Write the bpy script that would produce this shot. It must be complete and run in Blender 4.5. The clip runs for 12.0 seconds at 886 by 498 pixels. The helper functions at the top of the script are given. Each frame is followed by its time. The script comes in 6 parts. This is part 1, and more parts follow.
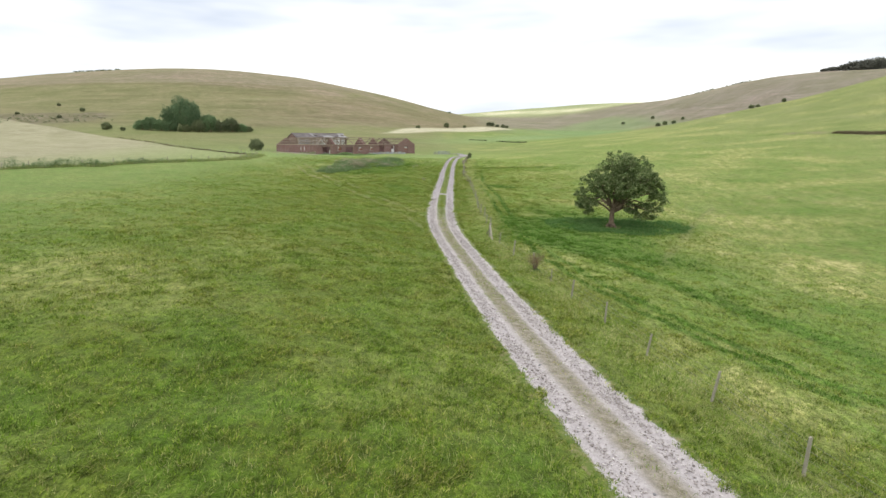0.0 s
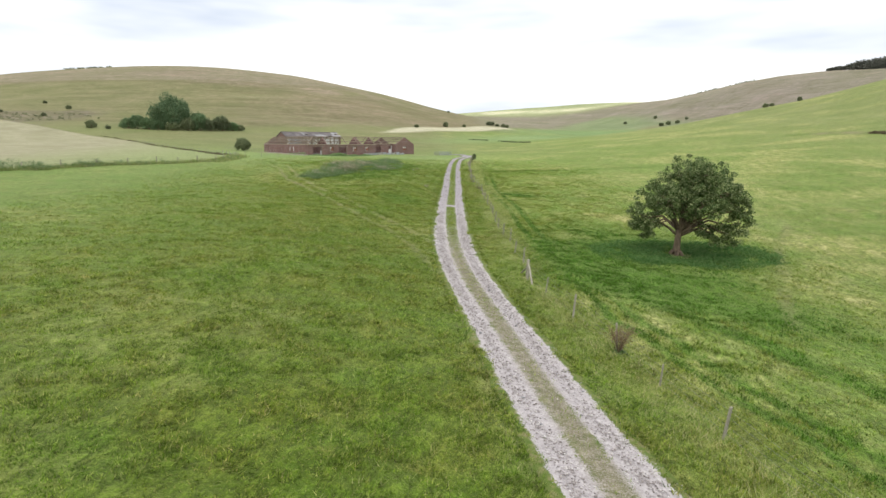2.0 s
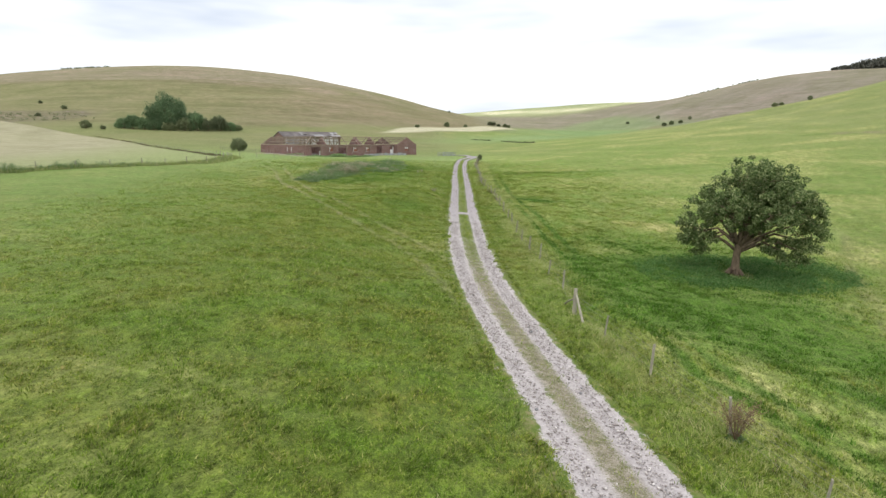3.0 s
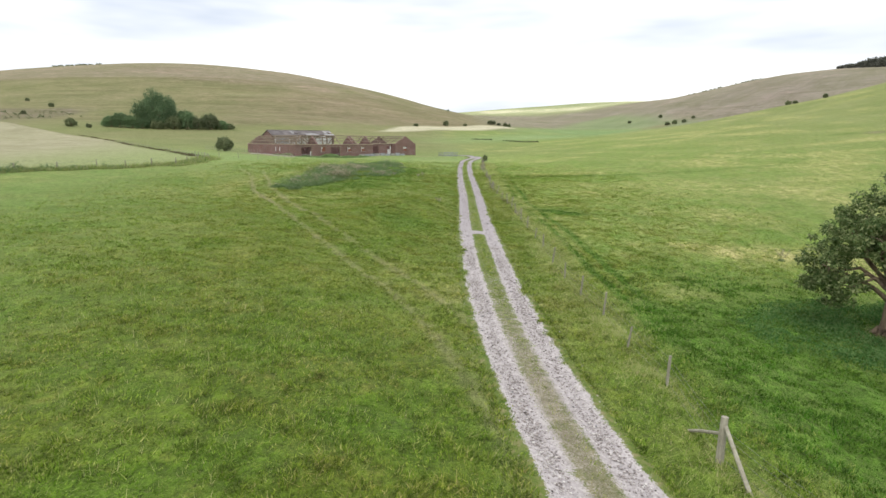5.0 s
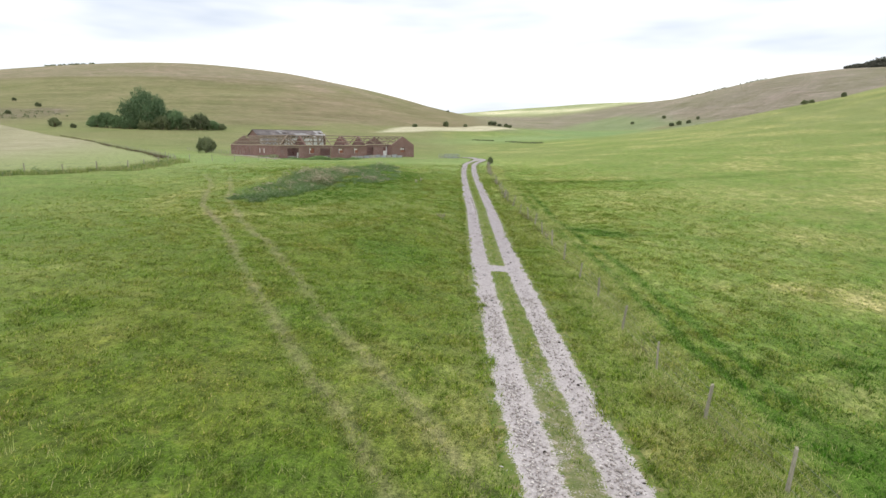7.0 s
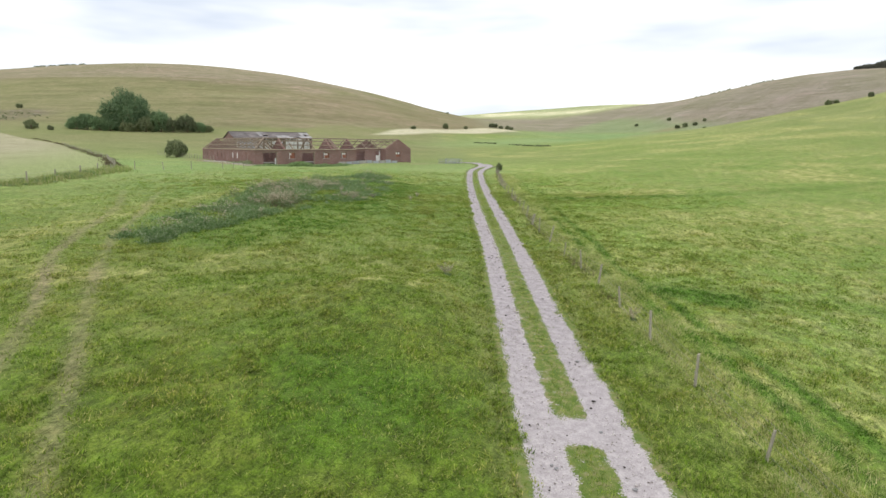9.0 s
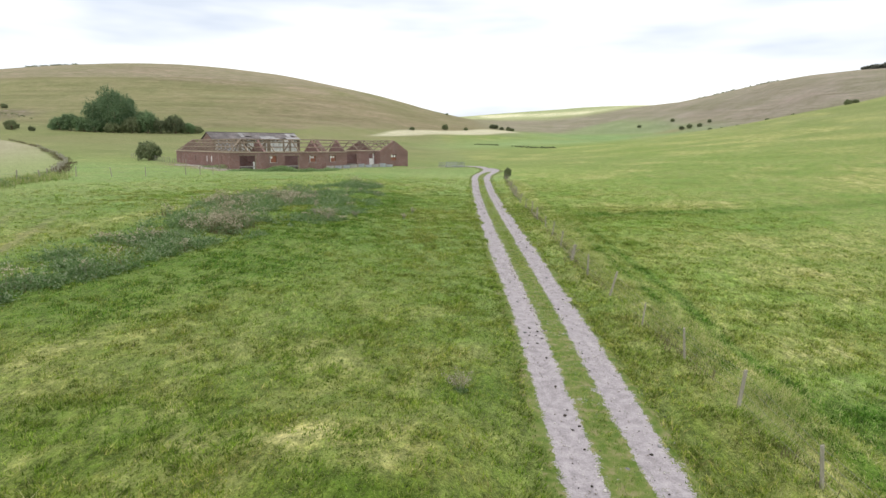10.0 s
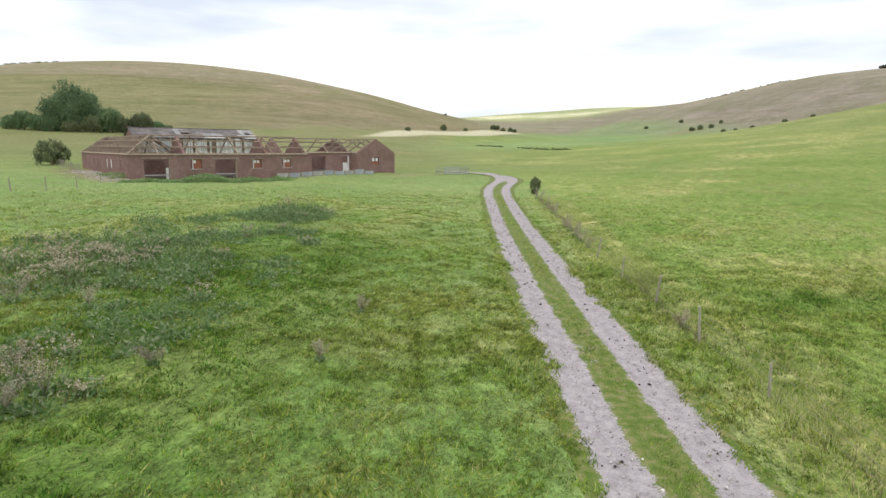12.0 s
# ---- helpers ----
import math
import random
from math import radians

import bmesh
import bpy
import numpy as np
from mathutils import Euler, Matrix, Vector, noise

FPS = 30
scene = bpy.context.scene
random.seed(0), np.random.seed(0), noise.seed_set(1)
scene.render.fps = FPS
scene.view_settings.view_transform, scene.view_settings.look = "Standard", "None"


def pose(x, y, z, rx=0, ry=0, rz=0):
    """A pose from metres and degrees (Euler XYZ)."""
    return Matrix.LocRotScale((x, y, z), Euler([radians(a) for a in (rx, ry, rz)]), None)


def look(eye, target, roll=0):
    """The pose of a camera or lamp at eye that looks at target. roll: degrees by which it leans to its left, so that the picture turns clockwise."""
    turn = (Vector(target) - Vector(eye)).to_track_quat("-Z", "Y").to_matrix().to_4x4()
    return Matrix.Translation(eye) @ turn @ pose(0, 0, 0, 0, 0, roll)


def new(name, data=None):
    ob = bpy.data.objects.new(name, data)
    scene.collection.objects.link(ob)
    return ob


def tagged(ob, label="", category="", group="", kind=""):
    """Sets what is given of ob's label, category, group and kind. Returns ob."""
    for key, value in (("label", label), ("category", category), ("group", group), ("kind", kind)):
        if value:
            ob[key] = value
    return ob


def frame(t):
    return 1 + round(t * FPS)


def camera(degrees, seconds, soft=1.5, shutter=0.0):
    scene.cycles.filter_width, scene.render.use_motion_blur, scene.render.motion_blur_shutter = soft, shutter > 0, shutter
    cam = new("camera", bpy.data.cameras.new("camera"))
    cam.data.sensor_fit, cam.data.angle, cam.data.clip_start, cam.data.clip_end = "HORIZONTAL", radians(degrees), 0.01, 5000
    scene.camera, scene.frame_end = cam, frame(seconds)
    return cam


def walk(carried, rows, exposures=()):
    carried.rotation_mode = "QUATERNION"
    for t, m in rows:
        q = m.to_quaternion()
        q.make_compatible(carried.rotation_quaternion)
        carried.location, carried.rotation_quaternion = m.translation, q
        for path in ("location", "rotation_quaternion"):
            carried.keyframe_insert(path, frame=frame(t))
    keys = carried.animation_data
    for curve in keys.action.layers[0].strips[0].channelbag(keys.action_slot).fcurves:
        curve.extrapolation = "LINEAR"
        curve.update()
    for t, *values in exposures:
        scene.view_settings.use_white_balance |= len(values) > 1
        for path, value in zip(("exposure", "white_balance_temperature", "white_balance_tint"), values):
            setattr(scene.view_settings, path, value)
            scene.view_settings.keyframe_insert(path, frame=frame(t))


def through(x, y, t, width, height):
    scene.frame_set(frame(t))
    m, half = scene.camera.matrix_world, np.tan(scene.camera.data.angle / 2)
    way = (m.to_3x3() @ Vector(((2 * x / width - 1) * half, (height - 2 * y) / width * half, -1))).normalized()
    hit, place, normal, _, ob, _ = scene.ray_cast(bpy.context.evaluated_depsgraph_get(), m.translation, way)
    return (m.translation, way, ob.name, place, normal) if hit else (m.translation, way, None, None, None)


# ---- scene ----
cam = camera(73.7, 12.0)
# seconds, place in metres, then yaw, pitch and roll in degrees
PATH = [
    (0, 0.00, 0.00, 3.86, -1.73, -10.37, 0.10),
    (0.5, -0.05, 3.83, 3.81, -1.83, -10.41, 0.20),
    (1, -0.16, 7.54, 3.75, -1.83, -10.39, 0.22),
    (1.5, -0.35, 11.26, 3.81, -1.90, -10.39, 0.22),
    (2, -0.68, 14.85, 3.88, -1.97, -10.40, 0.24),
    (2.5, -1.22, 18.36, 3.90, -2.02, -10.38, 0.26),
    (3, -1.60, 21.82, 3.81, -1.98, -10.37, 0.20),
    (5, -2.03, 34.41, 3.82, -2.17, -10.44, 0.27),
    (5.5, -1.96, 37.76, 3.77, -2.20, -10.41, 0.27),
    (6, -1.92, 41.15, 3.69, -2.23, -10.38, 0.26),
    (6.5, -1.84, 44.52, 3.69, -2.24, -10.36, 0.29),
    (7, -1.88, 47.88, 3.65, -2.24, -10.32, 0.30),
    (9, -1.52, 65.82, 3.84, -2.31, -10.09, 0.29),
    (9.5, -1.44, 71.97, 3.94, -2.33, -10.00, 0.30),
    (10, -1.28, 78.92, 3.91, -2.39, -9.95, 0.29),
    (10.5, -1.04, 85.85, 3.82, -2.43, -9.93, 0.25),
    (11, -0.74, 93.30, 3.75, -2.50, -9.87, 0.24),
    (11.5, -0.40, 100.88, 3.74, -2.53, -9.81, 0.30),
    (12, 0.00, 109.14, 3.59, -2.56, -9.75, 0.37),
]
walk(cam, [(t, pose(x, y, z, 90 + pitch, 0, yaw) @ pose(0, 0, 0, 0, 0, roll)) for t, x, y, z, yaw, pitch, roll in PATH], [(0, 0.42), (12, 0.42)])

# ---- world ----
world = bpy.data.worlds.new("overcast_sky")
scene.world = world
world.use_nodes = True
wn, wl = world.node_tree.nodes, world.node_tree.links
wn.clear()
sky = wn.new("ShaderNodeTexSky")
sky.sky_type, sky.sun_disc = "NISHITA", False
sky.sun_elevation, sky.sun_rotation = radians(64), radians(200)
blue = wn.new("ShaderNodeBackground")
blue.inputs["Strength"].default_value = 0.12
wl.new(sky.outputs[0], blue.inputs["Color"])
wc = wn.new("ShaderNodeTexCoord")
wm = wn.new("ShaderNodeMapping")
wm.inputs["Scale"].default_value = (1.0, 1.0, 5.0)
wl.new(wc.outputs["Generated"], wm.inputs["Vector"])
wnoise = wn.new("ShaderNodeTexNoise")
wnoise.inputs["Scale"].default_value, wnoise.inputs["Detail"].default_value = 1.9, 4
wl.new(wm.outputs[0], wnoise.inputs["Vector"])
wr = wn.new("ShaderNodeValToRGB")
wr.color_ramp.elements[0].position, wr.color_ramp.elements[0].color = 0.38, (0.60, 0.65, 0.735, 1)
wr.color_ramp.elements[1].position, wr.color_ramp.elements[1].color = 0.57, (0.99, 0.99, 0.975, 1)
wl.new(wnoise.outputs[0], wr.inputs[0])
cloud = wn.new("ShaderNodeBackground")
cloud.inputs["Strength"].default_value = 1.0
wl.new(wr.outputs[0], cloud.inputs["Color"])
wmix = wn.new("ShaderNodeMixShader")
wmix.inputs[0].default_value = 0.92
wl.new(blue.outputs[0], wmix.inputs[1])
wl.new(cloud.outputs[0], wmix.inputs[2])
wout = wn.new("ShaderNodeOutputWorld")
wl.new(wmix.outputs[0], wout.inputs[0])

sun_data = bpy.data.lights.new("sun", "SUN")
sun_data.energy, sun_data.angle, sun_data.color = 1.15, radians(24), (1.0, 0.965, 0.90)
sun = new("sun", sun_data)
sun.matrix_world = look((0, 0, 60), (10, 27, 0))


# ---- materials ----
def material(name, rough=0.9):
    m = bpy.data.materials.new(name)
    m.use_nodes = True
    b = m.node_tree.nodes["Principled BSDF"]
    b.inputs["Roughness"].default_value = rough
    b.inputs["Specular IOR Level"].default_value = 0.2
    return m, m.node_tree.nodes, m.node_tree.links, b


def node_noise(n, l, scale, detail=3, vector=None, rough=0.55):
    t = n.new("ShaderNodeTexNoise")
    t.inputs["Scale"].default_value, t.inputs["Detail"].default_value, t.inputs["Roughness"].default_value = scale, detail, rough
    if vector is not None:
        l.new(vector, t.inputs["Vector"])
    return t.outputs[0]


def node_ramp(n, l, value, stops):
    r = n.new("ShaderNodeValToRGB")
    e = r.color_ramp.elements
    while len(e) < len(stops):
        e.new(0.5)
    for k, (pos, col) in enumerate(stops):
        e[k].position = pos
        e[k].color = (*col, 1) if len(col) == 3 else col
    l.new(value, r.inputs[0])
    return r.outputs[0]


def node_mix(n, l, fac, a, b, mode="MIX"):
    m = n.new("ShaderNodeMix")
    m.data_type, m.blend_type = "RGBA", mode
    for k, v in ((0, fac), (6, a), (7, b)):
        if isinstance(v, (int, float)):
            m.inputs[k].default_value = v
        elif isinstance(v, tuple):
            m.inputs[k].default_value = (*v, 1)
        else:
            l.new(v, m.inputs[k])
    return m.outputs[2]


def node_math(n, l, op, a, b=0.0, clamp=False):
    m = n.new("ShaderNodeMath")
    m.operation, m.use_clamp = op, clamp
    for k, v in ((0, a), (1, b)):
        if isinstance(v, (int, float)):
            m.inputs[k].default_value = v
        else:
            l.new(v, m.inputs[k])
    return m.outputs[0]


def node_bump(n, l, height, b, strength=0.5, distance=0.05):
    k = n.new("ShaderNodeBump")
    k.inputs["Strength"].default_value, k.inputs["Distance"].default_value = strength, distance
    l.new(height, k.inputs["Height"])
    l.new(k.outputs[0], b.inputs["Normal"])


def simple(name, dark, light, scale, rough=0.85, bump=0.3, metal=0.0, stretch=None, per_object=0.0, distance=0.01):
    """A worn surface of two tones with grain at two scales."""
    m, n, l, b = material(name, rough)
    b.inputs["Metallic"].default_value = metal
    tc = n.new("ShaderNodeTexCoord").outputs["Object"]
    if stretch:
        mp = n.new("ShaderNodeMapping")
        mp.inputs["Scale"].default_value = stretch
        l.new(tc, mp.inputs["Vector"])
        tc = mp.outputs[0]
    big, fine = node_noise(n, l, scale, 4, tc), node_noise(n, l, scale * 9, 3, tc)
    f = node_math(n, l, "ADD", node_math(n, l, "MULTIPLY", big, 0.6), node_math(n, l, "MULTIPLY", fine, 0.4))
    col = node_ramp(n, l, f, [(0.34, dark), (0.66, light)])
    if per_object:
        oi = n.new("ShaderNodeObjectInfo").outputs["Random"]
        v = node_math(n, l, "ADD", node_math(n, l, "MULTIPLY", oi, per_object), 1 - per_object / 2)
        col = node_mix(n, l, 1.0, col, node_ramp(n, l, v, [(0.0, (0, 0, 0)), (1.0, (1, 1, 1))]), "MULTIPLY")
    l.new(col, b.inputs["Base Color"])
    node_bump(n, l, f, b, bump, distance)
    return m


def leafy(name, tones, rough=0.7, through=0.25, mottle=0.0):
    """Leaves or blades whose tone differs from island to island."""
    m, n, l, b = material(name, rough)
    g = n.new("ShaderNodeNewGeometry")
    tc = n.new("ShaderNodeTexCoord").outputs["Object"]
    col = node_ramp(n, l, g.outputs["Random Per Island"], [(k / (len(tones) - 1), c) for k, c in enumerate(tones)])
    oi = n.new("ShaderNodeObjectInfo").outputs["Random"]
    col = node_mix(n, l, 0.6, col, node_ramp(n, l, oi, [(0.0, (0.6, 0.6, 0.62)), (1.0, (1.3, 1.25, 1.15))]), "MULTIPLY")
    col = node_mix(n, l, 0.5, col, node_ramp(n, l, node_noise(n, l, 0.35, 3, tc), [(0.3, (0.7, 0.7, 0.7)), (0.7, (1.1, 1.1, 1.1))]), "MULTIPLY")
    if mottle:
        b.inputs["Sheen Weight"].default_value, b.inputs["Sheen Roughness"].default_value = 0.62, 0.40
        b.inputs["Sheen Tint"].default_value = (0.92, 0.97, 0.42, 1)
        mp = n.new("ShaderNodeMapping")
        mp.vector_type = "TEXTURE"
        mp.inputs["Rotation"].default_value, mp.inputs["Scale"].default_value = (0, 0, radians(60)), (1.5, 1.0, 1)
        l.new(tc, mp.inputs["Vector"])
        col = node_mix(n, l, 1.0, col, node_ramp(n, l, node_noise(n, l, mottle, 4, mp.outputs[0], 0.7), [(0.41, (0.53, 0.57, 0.48)), (0.49, (1.02, 1.04, 0.98)), (0.58, (1.72, 1.65, 1.60))]), "MULTIPLY")
        # distance and low-angle paleness put into the blades' colour, towards the barn
        sep = n.new("ShaderNodeSeparateXYZ")
        l.new(tc, sep.inputs[0])
        paled = node_math(n, l, "DIVIDE", node_math(n, l, "SUBTRACT", sep.outputs[1], 120.0), 24.0, True)
        col = node_mix(n, l, paled, col, node_mix(n, l, 1.0, col, (1.26, 1.24, 1.75), "MULTIPLY"))
        hue = node_noise(n, l, 0.30, 4, tc, 0.65)
        col = node_mix(n, l, 1.0, col, node_ramp(n, l, hue, [(0.36, (0.89, 1.01, 0.90)), (0.5, (1.0, 1.0, 1.0)), (0.62, (1.09, 0.975, 1.06))]), "MULTIPLY")
    l.new(col, b.inputs["Base Color"])
    tr = n.new("ShaderNodeBsdfTranslucent")
    l.new(col, tr.inputs["Color"])
    mx = n.new("ShaderNodeMixShader")
    mx.inputs[0].default_value = through
    l.new(b.outputs[0], mx.inputs[1])
    l.new(tr.outputs[0], mx.inputs[2])
    l.new(mx.outputs[0], n["Material Output"].inputs["Surface"])
    return m


def half_plane(n, l, x, y, p, q, soft, wobble=None):
    """1 to the left of the line from p to q, 0 to its right, with a soft edge."""
    dx, dy = q[0] - p[0], q[1] - p[1]
    d = math.hypot(dx, dy)
    a, c = -dy / d, dx / d
    s = node_math(n, l, "ADD", node_math(n, l, "MULTIPLY", x, a), node_math(n, l, "MULTIPLY", y, c))
    s = node_math(n, l, "SUBTRACT", s, a * p[0] + c * p[1])
    if wobble is not None:
        s = node_math(n, l, "ADD", s, wobble)
    return node_math(n, l, "ADD", node_math(n, l, "DIVIDE", s, soft), 0.5, True)


def ground_material():
    m, n, l, b = material("pasture_and_downland", 0.95)
    b.inputs["Specular IOR Level"].default_value = 0.04
    b.inputs["Sheen Weight"].default_value, b.inputs["Sheen Roughness"].default_value = 0.30, 0.45
    b.inputs["Sheen Tint"].default_value = (0.93, 0.96, 0.42, 1)
    geo = n.new("ShaderNodeNewGeometry").outputs["Position"]
    sep = n.new("ShaderNodeSeparateXYZ")
    l.new(geo, sep.inputs[0])
    x, y, high = sep.outputs[0], sep.outputs[1], sep.outputs[2]
    zones, marks, fields = (n.new("ShaderNodeVertexColor") for _ in range(3))
    zones.layer_name, marks.layer_name, fields.layer_name = "zones", "marks", "fields"
    z1, z2, z3 = (n.new("ShaderNodeSeparateColor") for _ in range(3))
    l.new(fields.outputs[0], z3.inputs[0])
    l.new(zones.outputs[0], z1.inputs[0])
    l.new(marks.outputs[0], z2.inputs[0])
    big, mid = node_noise(n, l, 0.06, 4, geo), node_noise(n, l, 0.55, 4, geo)
    clump, fine = node_noise(n, l, 2.6, 4, geo, 0.65), node_noise(n, l, 14.0, 3, geo, 0.7)
    # pasture: lush and tired grass in drifts, with darker clumps
    drift = node_math(n, l, "ADD", node_math(n, l, "MULTIPLY", big, 0.55), node_math(n, l, "MULTIPLY", mid, 0.45))
    grass = node_ramp(n, l, drift, [(0.34, GRASS_LUSH), (0.5, GRASS_MID), (0.64, GRASS_PALE)])
    # turf paled towards the barn, its low-angle lightness put into the colour, and paler out to the left
    paled = node_math(n, l, "DIVIDE", node_math(n, l, "SUBTRACT", node_math(n, l, "ADD", y, node_math(n, l, "MULTIPLY", mid, 20.0)), 98.0), 46.0, True)
    paled = node_math(n, l, "MAXIMUM", paled, node_math(n, l, "MULTIPLY", 0.55, node_math(n, l, "DIVIDE", node_math(n, l, "SUBTRACT", -10.0, x), 30.0, True)))
    grass = node_mix(n, l, paled, grass, node_ramp(n, l, drift, [(0.36, (0.103, 0.180, 0.054)), (0.5, (0.127, 0.202, 0.068)), (0.64, (0.155, 0.217, 0.086))]))
    # the grazed slope beyond the fence: paler, flecked along the slope
    sm = n.new("ShaderNodeMapping")
    sm.vector_type = "TEXTURE"
    sm.inputs["Rotation"].default_value, sm.inputs["Scale"].default_value = (0, 0, radians(70)), (2.0, 1.0, 1)
    l.new(geo, sm.inputs["Vector"])
    fleck = node_noise(n, l, 0.8, 7, sm.outputs[0], 0.74)
    slope = node_ramp(n, l, node_math(n, l, "ADD", node_math(n, l, "MULTIPLY", fleck, 0.65), node_math(n, l, "MULTIPLY", big, 0.35)), [(0.36, (0.072, 0.140, 0.021)), (0.46, (0.110, 0.177, 0.032)), (0.55, (0.152, 0.200, 0.052)), (0.66, (0.232, 0.245, 0.108))])
    grass = node_mix(n, l, z3.outputs[1], grass, slope)
    flow = n.new("ShaderNodeAttribute")
    flow.attribute_name = "flow"
    streak = node_noise(n, l, 0.75, 5, flow.outputs["Vector"], 0.66)
    streak_on = node_math(n, l, "MULTIPLY", z3.outputs[1], node_math(n, l, "DIVIDE", node_math(n, l, "SUBTRACT", 135.0, y), 60.0, True))
    grass = node_mix(n, l, node_math(n, l, "MULTIPLY", streak_on, node_ramp(n, l, streak, [(0.38, (0.5, 0.5, 0.5)), (0.48, (0, 0, 0))])), grass, (0.050, 0.122, 0.014))
    grass = node_mix(n, l, node_math(n, l, "MULTIPLY", streak_on, node_ramp(n, l, streak, [(0.54, (0, 0, 0)), (0.66, (0.7, 0.7, 0.7))])), grass, (0.185, 0.205, 0.070))
    grass = node_mix(n, l, 1.0, grass, node_ramp(n, l, node_noise(n, l, 0.30, 4, geo, 0.65), [(0.36, (0.89, 1.01, 0.90)), (0.5, (1.0, 1.0, 1.0)), (0.62, (1.09, 0.975, 1.06))]), "MULTIPLY")
    # far slope lightened: paleness of distance and low viewing angle put into its colour
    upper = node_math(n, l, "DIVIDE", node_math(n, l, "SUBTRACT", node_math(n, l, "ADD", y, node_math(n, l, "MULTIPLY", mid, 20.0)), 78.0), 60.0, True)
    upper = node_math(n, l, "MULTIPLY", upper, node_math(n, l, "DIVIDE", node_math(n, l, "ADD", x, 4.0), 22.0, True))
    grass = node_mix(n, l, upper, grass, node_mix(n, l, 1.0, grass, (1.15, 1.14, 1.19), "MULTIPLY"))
    away = node_math(n, l, "DIVIDE", node_math(n, l, "SUBTRACT", x, 13.0), 24.0, True)
    grass = node_mix(n, l, node_math(n, l, "MULTIPLY", away, z3.outputs[1]), grass, node_mix(n, l, 1.0, grass, (0.77, 0.80, 0.76), "MULTIPLY"))
    high_up = node_math(n, l, "DIVIDE", node_math(n, l, "SUBTRACT", node_math(n, l, "ADD", x, node_math(n, l, "MULTIPLY", mid, 20.0)), 70.0), 90.0, True)
    grass = node_mix(n, l, node_math(n, l, "MULTIPLY", high_up, 0.7), grass, node_ramp(n, l, node_noise(n, l, 0.045, 7, geo, 0.74), [(0.36, (0.092, 0.122, 0.042)), (0.5, (0.132, 0.152, 0.062)), (0.64, (0.190, 0.188, 0.098))]))
    behind = node_math(n, l, "MULTIPLY", node_math(n, l, "DIVIDE", node_math(n, l, "SUBTRACT", y, 178.0), 50.0, True), node_math(n, l, "DIVIDE", node_math(n, l, "SUBTRACT", 60.0, x), 60.0, True))
    grass = node_mix(n, l, behind, grass, node_ramp(n, l, node_noise(n, l, 0.05, 6, geo, 0.7), [(0.36, (0.070, 0.106, 0.032)), (0.5, (0.098, 0.134, 0.046)), (0.64, (0.140, 0.158, 0.068))]))
    dry = node_ramp(n, l, fleck, [(0.36, (0.115, 0.165, 0.034)), (0.48, (0.21, 0.215, 0.072)), (0.62, (0.40, 0.36, 0.17))])
    # reddish sorrel and dead thatch in spots
    grass = node_mix(n, l, node_ramp(n, l, node_noise(n, l, 0.9, 5, geo, 0.7), [(0.58, (0, 0, 0)), (0.74, (0.4, 0.4, 0.4))]), grass, (0.175, 0.135, 0.045))
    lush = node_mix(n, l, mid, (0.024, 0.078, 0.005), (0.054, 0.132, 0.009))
    hill = node_ramp(n, l, node_noise(n, l, 0.022, 6, geo, 0.68), [(0.36, (0.130, 0.138, 0.058)), (0.5, (0.205, 0.192, 0.102)), (0.64, (0.275, 0.240, 0.155))])
    bands = n.new("ShaderNodeMapping")
    bands.inputs["Scale"].default_value = (0.006, 0.006, 0.14)
    l.new(geo, bands.inputs["Vector"])
    hill = node_mix(n, l, node_ramp(n, l, node_noise(n, l, 1.0, 4, bands.outputs[0], 0.6), [(0.40, (0, 0, 0)), (0.64, (0.75, 0.75, 0.75))]), hill, (0.165, 0.128, 0.085))
    # brown crest above an old terrace line, olive flank, brown foot to the east and a scarred bank to the west
    wave = node_math(n, l, "MULTIPLY", node_math(n, l, "SUBTRACT", node_noise(n, l, 0.03, 5, geo, 0.65), 0.5), 40.0)
    tall = node_math(n, l, "ADD", high, node_math(n, l, "MULTIPLY", wave, 0.16))
    crest = node_math(n, l, "DIVIDE", node_math(n, l, "SUBTRACT", tall, 58.5), 4.0, True)
    hill = node_mix(n, l, node_math(n, l, "MULTIPLY", crest, 0.75), hill, node_mix(n, l, node_noise(n, l, 0.07, 5, geo, 0.7), (0.17, 0.15, 0.098), (0.30, 0.262, 0.185)))
    line = node_ramp(n, l, node_math(n, l, "DIVIDE", tall, 100.0), [(0.588, (0, 0, 0)), (0.596, (0.6, 0.6, 0.6)), (0.604, (0.6, 0.6, 0.6)), (0.612, (0, 0, 0))])
    hill = node_mix(n, l, node_math(n, l, "MULTIPLY", line, node_math(n, l, "DIVIDE", node_math(n, l, "SUBTRACT", -190.0, x), 50.0, True)), hill, (0.13, 0.105, 0.062))
    foot = node_math(n, l, "MULTIPLY", node_math(n, l, "DIVIDE", node_math(n, l, "SUBTRACT", 44.0, node_math(n, l, "ADD", high, wave)), 16.0, True), node_math(n, l, "DIVIDE", node_math(n, l, "ADD", x, 165.0), 60.0, True))
    hill = node_mix(n, l, node_math(n, l, "MULTIPLY", foot, 0.62), hill, node_mix(n, l, node_noise(n, l, 0.12, 5, geo, 0.7), (0.115, 0.098, 0.052), (0.225, 0.182, 0.110)))
    scar = node_math(n, l, "MULTIPLY", node_math(n, l, "DIVIDE", node_math(n, l, "SUBTRACT", 25.0, node_math(n, l, "ADD", high, node_math(n, l, "MULTIPLY", wave, 0.35))), 3.0, True), node_math(n, l, "DIVIDE", node_math(n, l, "SUBTRACT", -214.0, node_math(n, l, "ADD", x, wave)), 18.0, True))
